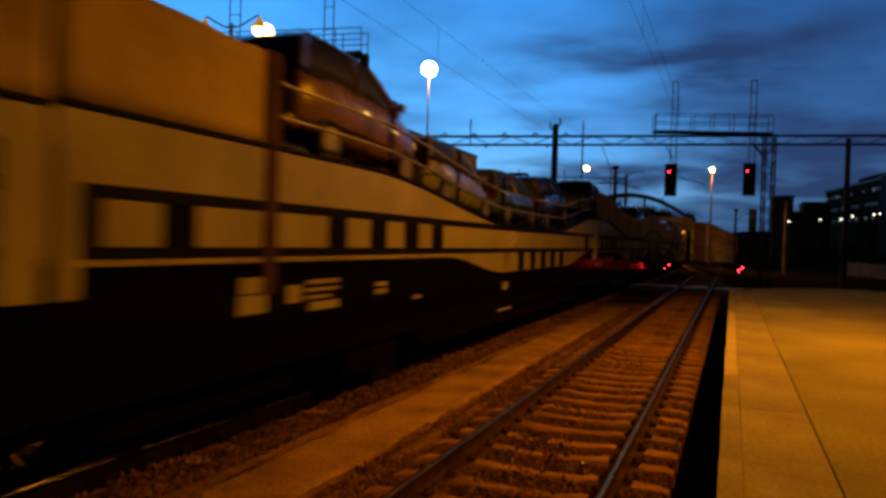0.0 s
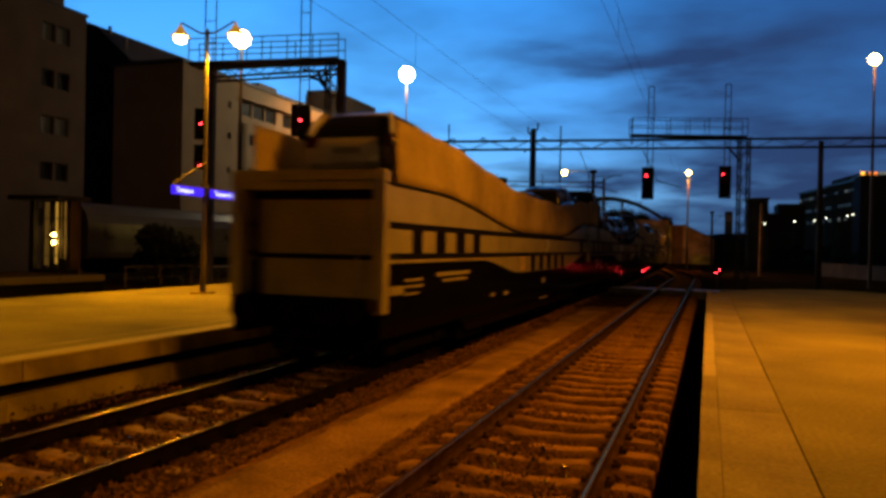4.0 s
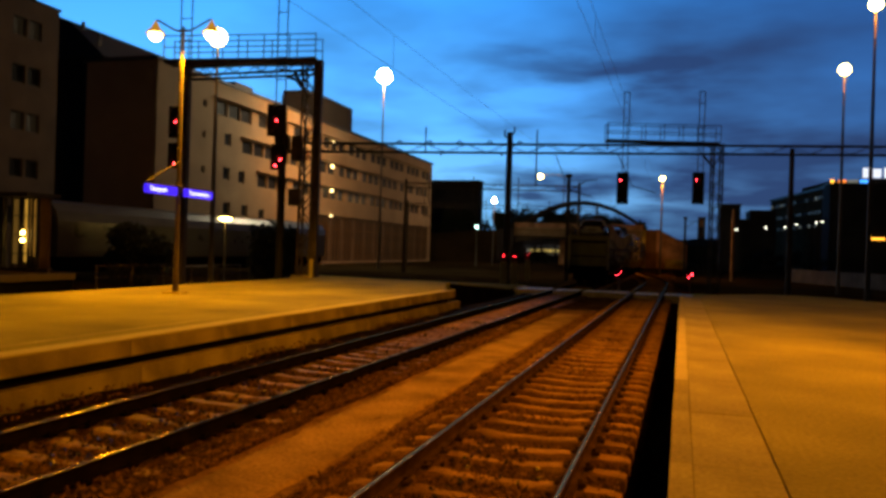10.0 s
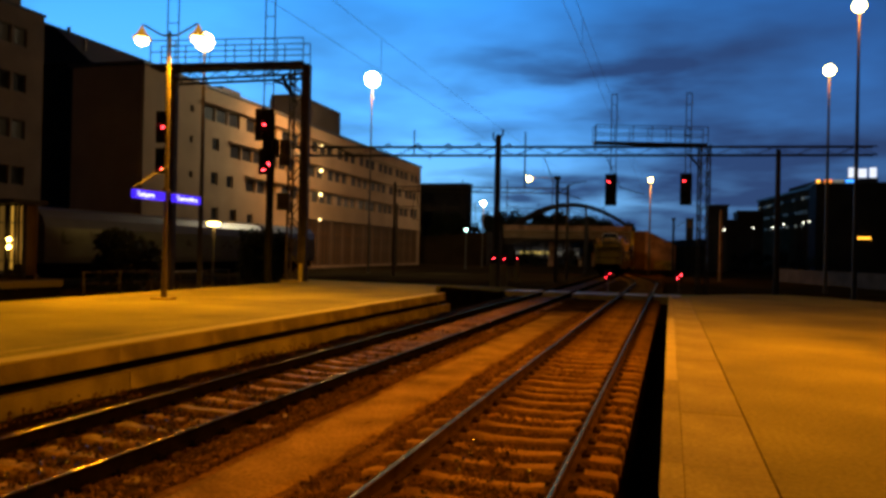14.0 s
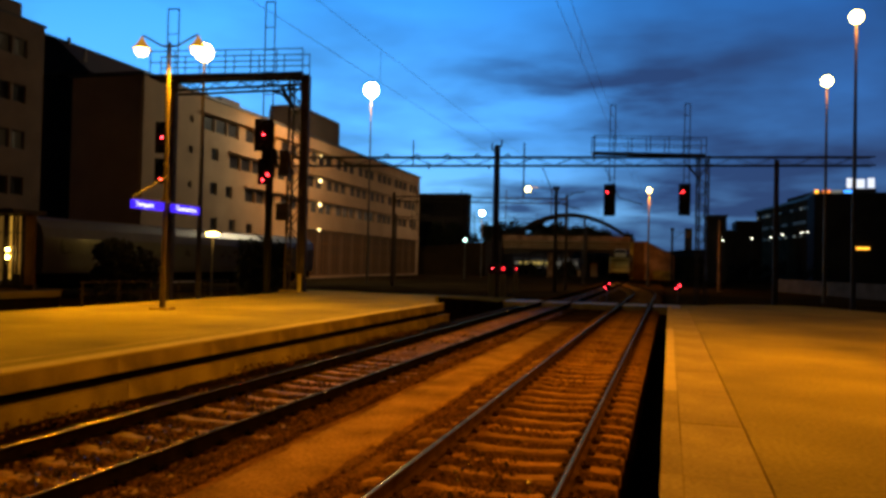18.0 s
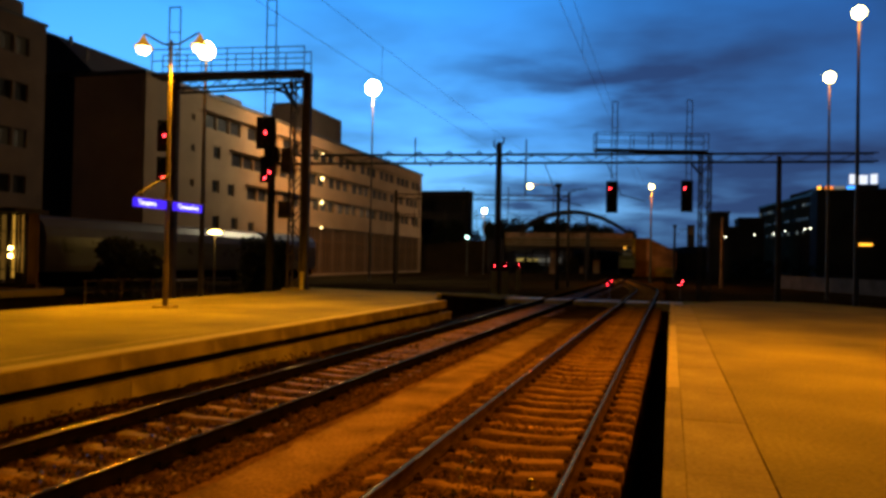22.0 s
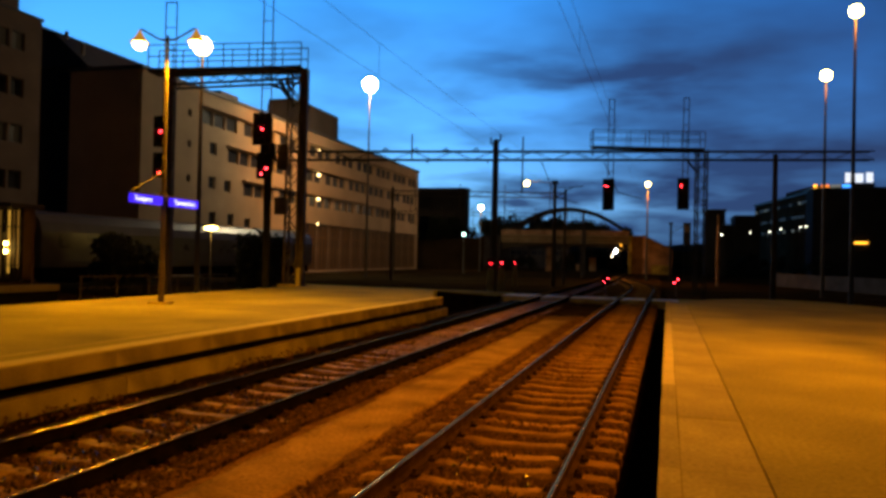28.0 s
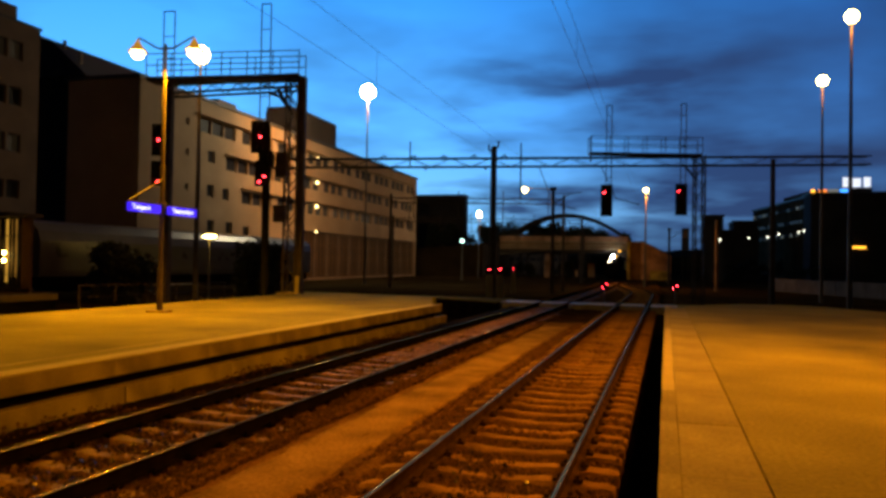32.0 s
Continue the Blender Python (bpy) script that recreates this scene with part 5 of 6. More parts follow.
def lit_shelter():
    s = base("lit_stairwell", pose(-33.0, 31.2, 0), "narrow glazed stairwell glowing gold inside", "shelter")
    part("step", bbox(-1.2, 0.8, -0.5, 1.2, -0.5, 0.12), M_earth, s, "dark concrete step")
    part("step", bbox(-1.0, 0.7, -0.2, 1.2, 0.12, 0.38), M_earth, s, "dark concrete step")
    part("rear_wall", bbox(-1.05, 0.7, 1.2, 1.35, -0.1, 4.1), M_fascia, s, "pale inner wall")
    gold = glow("stair_glow", (1.0, 0.50, 0.06), 0.55)
    dim = glow("dim_stair_glow", (1.0, 0.50, 0.08), 0.10)
    part("lit_panel", bbox(-0.2, 0.08, 0.5, 0.56, 0.7, 4.0), gold, s, "gold lit glazing")
    part("lit_panel", bbox(0.14, 0.62, 0.5, 0.56, 1.0, 4.0), glow("amber_stair_glow", (1.0, 0.45, 0.06), 0.24), s, "amber lit glazing")
    part("lit_panel", bbox(-0.95, -0.55, 0.5, 0.56, 0.6, 4.0), dim, s, "dim lit glazing")
    for x in (-1.0, -0.48, -0.25, 0.11, 0.36, 0.68):
        part("mullion", bbox(x - 0.05, x + 0.05, 0.40, 0.60, 0.3, 4.1), M_steel, s)
    for z in (1.1, 2.1, 3.1):
        part("transom", bbox(-1.0, 0.68, 0.42, 0.58, z, z + 0.06), M_steel, s)
    part("canopy", bbox(-2.4, 1.1, -0.6, 1.6, 4.1, 4.32, 0.03), M_steel, s)
    part("column", bbox(-1.5, -1.2, 0.0, 0.3, -0.4, 4.1, 0.02), M_steel, s)
    for z in (1.85, 2.25):
        g = part("lamp", ball(0.10, 12), M_sodium, s, "bright small lamp")
        g.matrix_basis = pose(-0.05, 0.25, z)
        part("lamp_arm", bbox(-0.08, -0.02, 0.3, 0.52, z - 0.03, z + 0.03), M_steel, s)


lit_shelter()


def side_platform():
    p = base("side_platform", pose(0, 0, 0), "low dim platform beyond the side tracks", "platform", kind="structure")
    part("paving", bbox(-29.5, -24.72, -12, 26.0, -0.5, 0.54), M_earth, p)
    for k in range(15):
        part("edge_slab", bbox(-24.9, -24.4, -11.5 + 2.5 * k, -9.02 + 2.5 * k, 0.30, 0.555, 0.015), M_plaster2, p)
    part("wall", bbox(-24.75, -24.55, -12, 26.0, -0.5, 0.30), M_shade_black, p, "wall coloured black for the shade under the edge")
    part("wall", bbox(-24.4, -23.2, -12, 27.5, -0.55, -0.12, 0.03), M_earth, p, "low rubble strip beside the track")


side_platform()


def leaf_clump(bm, c, r, n, rnd, size):
    for _ in range(n):
        d = Vector((rnd.gauss(0, 1), rnd.gauss(0, 1), rnd.gauss(0, 1)))
        d = d.normalized() * r * rnd.uniform(0.45, 1.05)
        p = Vector(c) + d
        a = Vector((rnd.uniform(-1, 1), rnd.uniform(-1, 1), rnd.uniform(-1, 1))).normalized()
        b = a.orthogonal().normalized()
        s = size * rnd.uniform(0.6, 1.3)
        v = [bm.verts.new(p + a * s), bm.verts.new(p + b * s * 0.5), bm.verts.new(p - a * s), bm.verts.new(p - b * s * 0.5)]
        bm.faces.new(v)


def shrub(m, w, h, label, seed):
    s = base("shrub", m, label, "shrub", "shrubs")
    rnd = random.Random(seed)
    stems = bmesh.new()
    for k in range(9):
        a = rnd.uniform(0, 6.28)
        tube(stems, (0.3 * math.cos(a), 0.3 * math.sin(a), -0.5), (w * 0.35 * math.cos(a), w * 0.25 * math.sin(a), h * 0.7), 0.05, 0.02, n=5)
    part("stems", stems, M_bark, s)
    bm = bmesh.new()
    for k in range(44):
        leaf_clump(bm, (rnd.uniform(-w, w) * 0.42, rnd.uniform(-0.8, 0.8), rnd.uniform(-0.2, h * 0.8)), 0.75, 170, rnd, 0.17)
    part("foliage", bm, M_leaf, s, "dense dark leaves")


shrub(pose(-30.8, 37.8, 0, 0, 0, 40), 3.6, 3.0, "dense dark evergreen shrub beside the fence", 3)
shrub(pose(-24.7, 42.8, 0, 0, 0, 30), 2.5, 3.2, "dense dark evergreen shrub beside the signal post", 8)


def tree(m, h, seed):
    t = base("tree", m, "dark leafy tree beyond the bridge", "tree", "trees beyond the bridge")
    rnd = random.Random(seed)
    bm = tube(bmesh.new(), (0, 0, -0.5), (0, 0, h * 0.6), 0.3, 0.14, n=8)
    ends = []
    for k in range(7):
        a, z = rnd.uniform(0, 6.28), h * rnd.uniform(0.35, 0.6)
        e = (h * 0.25 * math.cos(a), h * 0.25 * math.sin(a), h * rnd.uniform(0.6, 0.9))
        tube(bm, (0, 0, z), e, 0.1, 0.04, n=5)
        ends.append(e)
    part("trunk", bm, M_bark, t)
    cr = bmesh.new()
    for e in ends:
        for k in range(3):
            leaf_clump(cr, [q + rnd.uniform(-1, 1) for q in e], h * 0.13, 110, rnd, 0.35)
    part("crown", cr, M_leaf, t)


for k, (x, y, h) in enumerate(((-42, 172, 10.5), (-36, 176, 11.5), (-31, 174, 10.5), (-27, 178, 11), (-22, 176, 10.5), (-50, 170, 11), (-17, 180, 10.0), (-12, 186, 9.5), (-57, 160, 9), (-39, 179, 11.2), (-33.5, 180, 11.6), (-24.5, 181, 11.2), (-19.5, 178, 10.8), (-29, 182, 11.8))):
    tree(pose(x, y, 0, 0, 0, 40 * k), h, 20 + k)


# ---- beyond the bridge ----
def far_ridge():
    """A low wooded ridge that closes the view under and behind the bridge."""
    bm = bmesh.new()
    n = 160
    rows = []
    for k in range(n + 1):
        x = -320 + 640 * k / n
        h = 7.5 + 2.2 * noise.noise((x * 0.03, 1, 0)) + 1.3 * noise.noise((x * 0.2, 5, 0)) + 0.8 * noise.noise((x * 0.9, 9, 0))
        rows.append([bm.verts.new(p) for p in ((x, 262, -0.6), (x, 264, h * 0.7), (x, 270, h), (x, 300, h * 0.6), (x, 320, -0.6))])
    for a, b in zip(rows, rows[1:]):
        for q in range(4):
            bm.faces.new((a[q], b[q], b[q + 1], a[q + 1]))
    bmesh.ops.recalc_face_normals(bm, faces=bm.faces)
    tagged(part("wooded_ridge", bm, M_leaf), "low dark wooded ridge beyond the bridge", "woods", kind="structure")


def lit_hall():
    h = base("depot_hall", pose(-42.0, 206.0, 0), "low dim hall with a row of lit windows", "building")
    part("wall", bbox(-16, 16, 0, 8, -0.5, 5.5), M_plaster2, h)
    part("roof", bbox(-16.5, 16.5, -0.3, 8.3, 5.5, 5.8), M_roof, h)
    a, c = pane_mesh(1.5, 0.9, 0.1, glow("hall_glow", (1.0, 0.62, 0.3), 0.10)), pane_mesh(1.5, 0.9, 0.1, M_glass)
    for k in range(16):
        share("window", c, h, pose(-15 + 2 * k, -0.05, 3.6))


far_ridge()
lit_hall()


def pale_wall():
    """A low pale fence wall beyond the right-hand sidings."""
    w = base("low_wall", pose(12.4, 97.6, 0, 0, 0, -70), "low pale concrete wall beside the sidings", "wall")
    for k in range(9):
        part("wall_panel", bbox(2.5 * k + 0.02, 2.5 * k + 2.46, -0.1, 0.1, -0.6, 0.95, 0.02), M_pale, w)


pale_wall()


def concrete_pole(x, y, h):
    p = base("concrete_pole", pose(x, y, -0.5), "pale round concrete pole beside the sidings", "pole", "poles")
    part("pole", lathe([(0.19, 0), (0.17, h * 0.4), (0.14, h)], 14), M_bridge, p)
    part("cap", lathe([(0.16, h), (0.16, h + 0.06), (0.08, h + 0.1)], 14), M_steel, p)


concrete_pole(5.35, 90.2, 7.9)


def coach_lamp():
    p = base("siding_lamp", pose(-28.85, 43.6, -0.5, 0, 0, 30), "low siding lamp with a flat glowing head", "lamp post", "yard lamps")
    part("pole", tube(bmesh.new(), (0, 0, 0), (0, 0, 4.15), 0.06, n=8), M_mast, p)
    part("hood", bbox(-0.55, 0.55, -0.2, 0.2, 4.15, 4.25, 0.03), M_mast, p)
    part("lens", ball(0.42, 16, 0.3), M_sodium, p, "glowing amber lens").matrix_basis = pose(0, -0.05, 4.10)


coach_lamp()


def bridge_lamp(x, y, z):
    p = base("bridge_lamp", pose(x, y, z), "small yellow lamp bracketed under the bridge", "lamp", "bridge lamps")
    part("bracket", bbox(-0.08, 0.08, 0.0, 0.4, 0.0, 0.3), M_steel, p)
    part("lens", ball(0.22, 12, 0.8), M_amber, p, "glowing amber lens")


bridge_lamp(-9.0, 155.3, 5.1)


def sign_pylon():
    p = base("sign_pylon", pose(2.9, 130.0, -0.5), "dark sign pylon beyond the sidings", "sign")
    for x in (-0.45, 0.45):
        part("leg", bbox(x - 0.07, x + 0.07, -0.07, 0.07, 0.0, 9.0), M_steel, p)
    part("board", bbox(-0.6, 0.6, -0.16, -0.07, 5.4, 9.0, 0.03), M_plaster2, p, "dark dirty board")
    part("panel", bbox(-0.38, 0.38, -0.19, -0.16, 7.4, 8.6, 0.01), M_bridge, p, "reddish panel")


sign_pylon()


def relay_cabin(x, y, w, h, label):
    c = base("relay_cabin", pose(x, y, -0.5), label, "cabin", "relay cabins")
    part("body", bbox(-w / 2, w / 2, 0, 1.4, 0, h, 0.03), M_pale, c)
    part("roof", bbox(-w / 2 - 0.1, w / 2 + 0.1, -0.12, 1.5, h, h + 0.12, 0.02), M_roof, c)
    part("door", bbox(-w / 2 + 0.15, w / 2 - 0.15, -0.04, 0.0, 0.15, h - 0.3, 0.01), M_plaster, c)


relay_cabin(-16.0, 171.0, 1.7, 3.3, "tall pale relay cabin beyond the bridge")
relay_cabin(-18.9, 168.0, 0.9, 1.7, "small pale relay cabinet beyond the bridge")


def hedge(x0, x1, y, h, seed, label):
    """A loose row of leaf clumps."""
    rnd = random.Random(seed)
    bm = bmesh.new()
    n = int((x1 - x0) * 2.2)
    for k in range(n):
        leaf_clump(bm, (rnd.uniform(x0, x1), y + rnd.uniform(-0.7, 0.7), rnd.uniform(-0.2, h * 0.85)), 0.8, 90, rnd, 0.22)
    tagged(part("hedge", bm, M_leaf), label, "hedge", kind="stuff")


hedge(-26.0, -20.4, 171.0, 3.4, 4, "lit hedge beyond the bridge")
hedge(-46.0, -28.0, 170.0, 3.0, 5, "dark hedge beyond the bridge")
hedge(10.0, 31.0, 168.0, 4.0, 6, "dark hedge under the street lamps")
# unseen post for the light added beyond the bridge
street_lamp(pose(-29.0, 193.2, 0), 6.6, M_street)


def low_barrier():
    b = base("low_barrier", pose(-22.0, 24.4, -0.5), "thin dark rail barrier beside the side tracks", "barrier")
    part("rail", tubes([(0, 0, 1.48), (0, 5, 1.45), (0, 10.4, 1.41)], 0.022, 6), M_steel, b, "thin steel rail")
    part("rail", tubes([(0, 0, 1.02), (0, 10.4, 0.97)], 0.018, 6), M_steel, b)
    for k in range(6):
        part("post", tube(bmesh.new(), (0, 0.1 + 2.04 * k, 0.0), (0, 0.1 + 2.04 * k, 1.47 - 0.012 * k), 0.025, n=6), M_steel, b)


low_barrier()


# ---- the moving train ----
SPEED, REAR = 6.9, -16.91      # metres a second; where the last wagon's rear stands at the start
UNIT = 21.1


def deck_height(y):
    """Height of a wagon's upper deck along its length: high at both ends, sagging between."""
    a = min(1, max(0, (y - 2.2) / 7.2))
    b = min(1, max(0, (y - 14.4) / 6.0))
    s = lambda u: u * u * (3 - 2 * u)
    return 3.03 - 0.58 * s(a) + 0.54 * s(b)


def sheet_height(y):
    a = min(1, max(0, (y - 1.8) / 8.0))
    b = min(1, max(0, (y - 14.0) / 6.5))
    s = lambda u: u * u * (3 - 2 * u)
    return 4.08 - 0.55 * s(a) + 0.44 * s(b)


def sill_height(y):
    a = min(1, max(0, (y - 5.4) / 3.6))
    b = min(1, max(0, (y - 15.6) / 4.6))
    s = lambda u: u * u * (3 - 2 * u)
    return 1.80 - 0.37 * s(a) + 0.44 * s(b)


def screen(near, far, deck_z, sheet_z, s, H):
    """A slack fabric sheet between the deck edge and a sagging top line, creased and bellied between its posts."""
    bm = bmesh.new()
    n, rows = max(6, int((far - near) / 0.16)), []
    for k in range(n + 1):
        y = near + (far - near) * k / n
        lo, hi = deck_z(y) + 0.05, sheet_z(y) + 0.018 * math.sin(y * 2.1) + 0.008 * math.sin(y * 5.3)
        row = []
        for v in range(7):
            u = v / 6
            d = 0.05 * noise.noise((y * 1.1, u * 1.7, 3)) * (1 if 0 < v < 6 else 0.3) + 0.022 * noise.noise((y * 3.4 + u * 2.2, u * 3.2, 9))
            row.append(bm.verts.new((s * (H - 0.02 + 0.7 * d), y, lo + (hi - lo) * u)))
        for v in range(6, -1, -1):
            c = row[v].co
            row.append(bm.verts.new((c.x - s * 0.012, c.y, c.z)))
        rows.append(row)
    m = len(rows[0])
    for a, b in zip(rows, rows[1:]):
        for q in range(m):
            f = bm.faces.new((a[q], a[(q + 1) % m], b[(q + 1) % m], b[q]))
            f.smooth = True
    bm.faces.new(rows[0]), bm.faces.new(rows[-1][::-1])
    bmesh.ops.recalc_face_normals(bm, faces=bm.faces)
    return bm


def wheelset(parent, y):
    bm = bmesh.new()
    for s in (-1, 1):
        x = s * 0.80
        tube(bm, (x - 0.07, 0, 0), (x + 0.07, 0, 0), 0.46, n=22)
        tube(bm, (x - s * 0.11, 0, 0), (x - s * 0.06, 0, 0), 0.49, n=22)
        for k in range(6):
            a = k * math.pi / 3
            tube(bm, (x + s * 0.08, 0.12 * math.cos(a), 0.12 * math.sin(a)), (x + s * 0.09, 0.36 * math.cos(a), 0.36 * math.sin(a)), 0.05, n=5)
    tube(bm, (-1.0, 0, 0), (1.0, 0, 0), 0.09, n=10)
    w = part("wheelset", bm, M_under, parent)
    w.matrix_basis = pose(0, y, 0.46)
    return w


def wagon(m, sheet_to, label, last=False, extra=0.0):
    """sheet_to: how far from the rear the fabric side screen runs; past it the upper deck is open behind rails."""
    w = base("car_carrier_wagon", m, label, "railway wagon", "car carrier wagons")
    H, L = 1.34, UNIT + extra
    ys = [L * k / 48 for k in range(49)]
    deck_z, sheet_z, sill_z = [lambda y, f=f: f(y - extra) for f in (deck_height, sheet_height, sill_height)]
    for s in (-1, 1):
        o, i = s * H, s * (H - 0.05)
        side = part("side_wall", band([(y, sill_z(y)) for y in ys], [(y, deck_z(y)) for y in ys], i, o), M_white, w, "pale painted side wall")
        e = s * (H + 0.012)
        part("deck_edge", band([(y, deck_z(y) + 0.005) for y in ys], [(y, deck_z(y) + 0.045) for y in ys], i, s * (H + 0.035)), M_stripe, w, "dark upper deck edge")
        for z, h in ((2.35, 0.11), (1.86, 0.10)):
            part("stripe", bbox(min(i, e), max(i, e), 0.12, L - 0.1, z, z + h), M_stripe, side, "black stripe")
        # openings are plates on the wall, their inner shade put into the black colour
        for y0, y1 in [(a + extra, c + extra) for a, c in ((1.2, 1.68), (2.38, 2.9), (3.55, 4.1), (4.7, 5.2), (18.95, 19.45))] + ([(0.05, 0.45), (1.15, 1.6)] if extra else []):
            part("side_opening", bbox(min(i, e), max(i, e), y0, y1, 1.95, 2.36), M_shade_black, side, "black plate for the shade in a side opening")
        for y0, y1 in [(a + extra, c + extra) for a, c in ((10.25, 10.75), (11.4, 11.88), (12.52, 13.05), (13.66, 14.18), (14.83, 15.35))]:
            part("side_opening", bbox(min(i, e), max(i, e), y0, y1, 1.44, 1.87), M_shade_black, side, "black plate for the shade in a side opening")
        part("vent_panel", bbox(min(i, e), max(i, e), 9.0 + extra, 9.56 + extra, 1.48, 1.85), M_net, side, "brown vent panel")
        part("side_screen", screen(0.5 if last else 0.0, sheet_to, deck_z, sheet_z, s, H), M_net, w, "tan fabric side screen")
        for k in range(9):
            y = 0.06 + (L - 0.12) * k / 8
            part("stanchion", bbox(min(s * (H - 0.10), i), max(s * (H - 0.10), i), y - 0.04, y + 0.04, deck_z(y), sheet_z(y) - 0.02), M_under, w)
        if sheet_to < L - 1:
            for h in (0.38, 0.75):
                m2 = [y for y in ys if y >= sheet_to]
                part("guard_rail", tubes([(s * (H - 0.03), y, deck_z(y) + h) for y in m2[::3] + [m2[-1]]], 0.022, 6), M_galv, w)
        if last:
            part("end_pillar", bbox(min(s * (H - 0.16), s * (H + 0.03)), max(s * (H - 0.16), s * (H + 0.03)), -0.05, 0.16, 1.02, 3.24), M_white, w, "pale corner pillar")
        else:
            part("end_pillar", bbox(min(s * (H - 0.14), s * (H + 0.03)), max(s * (H - 0.14), s * (H + 0.03)), 0.02, 0.2, 1.55, 2.72), M_white, w, "pale corner pillar")
        if sheet_to < L - 1:
            part("screen_post", bbox(min(i, s * (H + 0.03)), max(i, s * (H + 0.03)), sheet_to - 0.1, sheet_to + 0.12, 1.45, sheet_z(sheet_to)), M_rustpost, w, "rusty screen post")
        part("end_pillar", bbox(min(s * (H - 0.16), s * (H + 0.05)), max(s * (H - 0.16), s * (H + 0.05)), L - 0.45, L - 0.1, 1.55, 2.72), M_white, w, "pale corner pillar")
        near = ((0.28, 0.86, 1.29, 1.43), (0.92, 1.70, 1.49, 1.53), (0.92, 1.73, 1.38, 1.42), (0.92, 1.5, 1.26, 1.30), (2.45, 4.5, 1.53, 1.60), (2.8, 4.3, 1.42, 1.47), (6.2, 6.5, 0.95, 1.02), (7.4, 7.8, 0.92, 1.0))
        if extra:
            near = ((2.32, 2.76, 1.47, 1.64), (2.30, 2.78, 1.25, 1.45), (3.2, 3.5, 1.32, 1.52), (3.65, 4.4, 1.52, 1.57), (3.62, 4.4, 1.43, 1.47), (3.62, 4.2, 1.34, 1.38), (3.7, 4.4, 1.20, 1.30), (5.5, 5.85, 1.41, 1.47), (5.5, 5.85, 1.30, 1.37), (6.9, 7.2, 1.15, 1.20))
        for y0, y1, z0, z1 in near + ((11.9, 12.3, 1.04, 1.20), (11.6, 12.7, 0.57, 0.63)):
            part("marking", bbox(min(s * (H - 0.02), s * (H + 0.006)), max(s * (H - 0.02), s * (H + 0.006)), y0, y1, z0, z1), M_white, w, "pale painted marking")
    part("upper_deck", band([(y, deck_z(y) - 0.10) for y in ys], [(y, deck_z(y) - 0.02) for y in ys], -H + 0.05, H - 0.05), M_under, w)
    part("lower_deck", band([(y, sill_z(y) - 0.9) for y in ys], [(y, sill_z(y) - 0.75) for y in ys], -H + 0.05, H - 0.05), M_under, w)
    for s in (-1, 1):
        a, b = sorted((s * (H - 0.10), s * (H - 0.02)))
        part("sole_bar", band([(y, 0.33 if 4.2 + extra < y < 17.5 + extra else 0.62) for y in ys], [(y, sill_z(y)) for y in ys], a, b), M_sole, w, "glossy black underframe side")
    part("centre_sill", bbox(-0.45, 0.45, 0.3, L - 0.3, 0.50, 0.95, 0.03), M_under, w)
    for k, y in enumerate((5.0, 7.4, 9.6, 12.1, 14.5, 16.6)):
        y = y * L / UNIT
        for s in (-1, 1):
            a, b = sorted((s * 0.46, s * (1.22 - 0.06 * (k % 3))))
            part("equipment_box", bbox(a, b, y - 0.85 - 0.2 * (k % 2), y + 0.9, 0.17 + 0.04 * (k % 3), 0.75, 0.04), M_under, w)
    if last:
        part("end_beam", bbox(-H, H, -0.06, 0.12, 3.10, 3.26, 0.02), M_end, w, "pale end beam")
        part("end_beam", bbox(-H + 0.02, H - 0.02, -0.02, 0.10, 2.95, 3.08, 0.02), M_end, w)
        # the shadow below the end beam, as a strip in black paint
        part("lintel_shadow", bbox(-H + 0.16, H - 0.16, 0.30, 0.36, 2.81, 2.95), M_stripe, w, "black strip for the shadow above the door")
        d = part("end_door", bbox(-H + 0.17, H - 0.17, 0.45, 0.52, 1.22, 2.86, 0.015), M_end, w, "pale folding end door")
        part("stripe", bbox(-H + 0.17, H - 0.17, 0.43, 0.45, 1.84, 1.92), M_stripe, d)
        for z in (1.5, 2.2):
            part("rib", bbox(-H + 0.2, H - 0.2, 0.435, 0.452, z, z + 0.03), M_end, d)
    if last:
        for x in (-0.95, 0.95):
            part("grab_iron", tubes([(x, -0.08, 1.3), (x, -0.12, 1.35), (x, -0.12, 1.85), (x, -0.08, 1.9)], 0.018, 6), M_galv, w)
        for s in (-1, 1):
            part("tail_bracket", bbox(s * 1.2 - 0.09, s * 1.2 + 0.09, -0.09, -0.05, 1.05, 1.25, 0.01), M_rustpost, w)
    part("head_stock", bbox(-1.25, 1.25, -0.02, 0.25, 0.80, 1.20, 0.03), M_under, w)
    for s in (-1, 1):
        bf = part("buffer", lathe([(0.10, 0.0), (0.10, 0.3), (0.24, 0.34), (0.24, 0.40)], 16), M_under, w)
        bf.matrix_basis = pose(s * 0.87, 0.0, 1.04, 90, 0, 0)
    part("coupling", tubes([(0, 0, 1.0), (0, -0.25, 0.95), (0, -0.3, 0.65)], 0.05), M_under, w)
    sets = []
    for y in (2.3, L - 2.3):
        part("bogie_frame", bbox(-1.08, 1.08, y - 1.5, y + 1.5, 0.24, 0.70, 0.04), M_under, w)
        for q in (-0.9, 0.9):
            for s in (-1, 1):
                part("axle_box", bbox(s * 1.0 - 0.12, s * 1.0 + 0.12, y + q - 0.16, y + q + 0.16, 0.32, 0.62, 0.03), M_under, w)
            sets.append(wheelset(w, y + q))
    return w, sets


def paint(name, c, rough=0.25):
    m = surface(name, c, tuple(k * 1.15 for k in c), 2, 60, rough, 0.0, bump=0.0, spread=0.03)
    m.node_tree.nodes["Principled BSDF"].inputs["Coat Weight"].default_value = 0.6
    return m


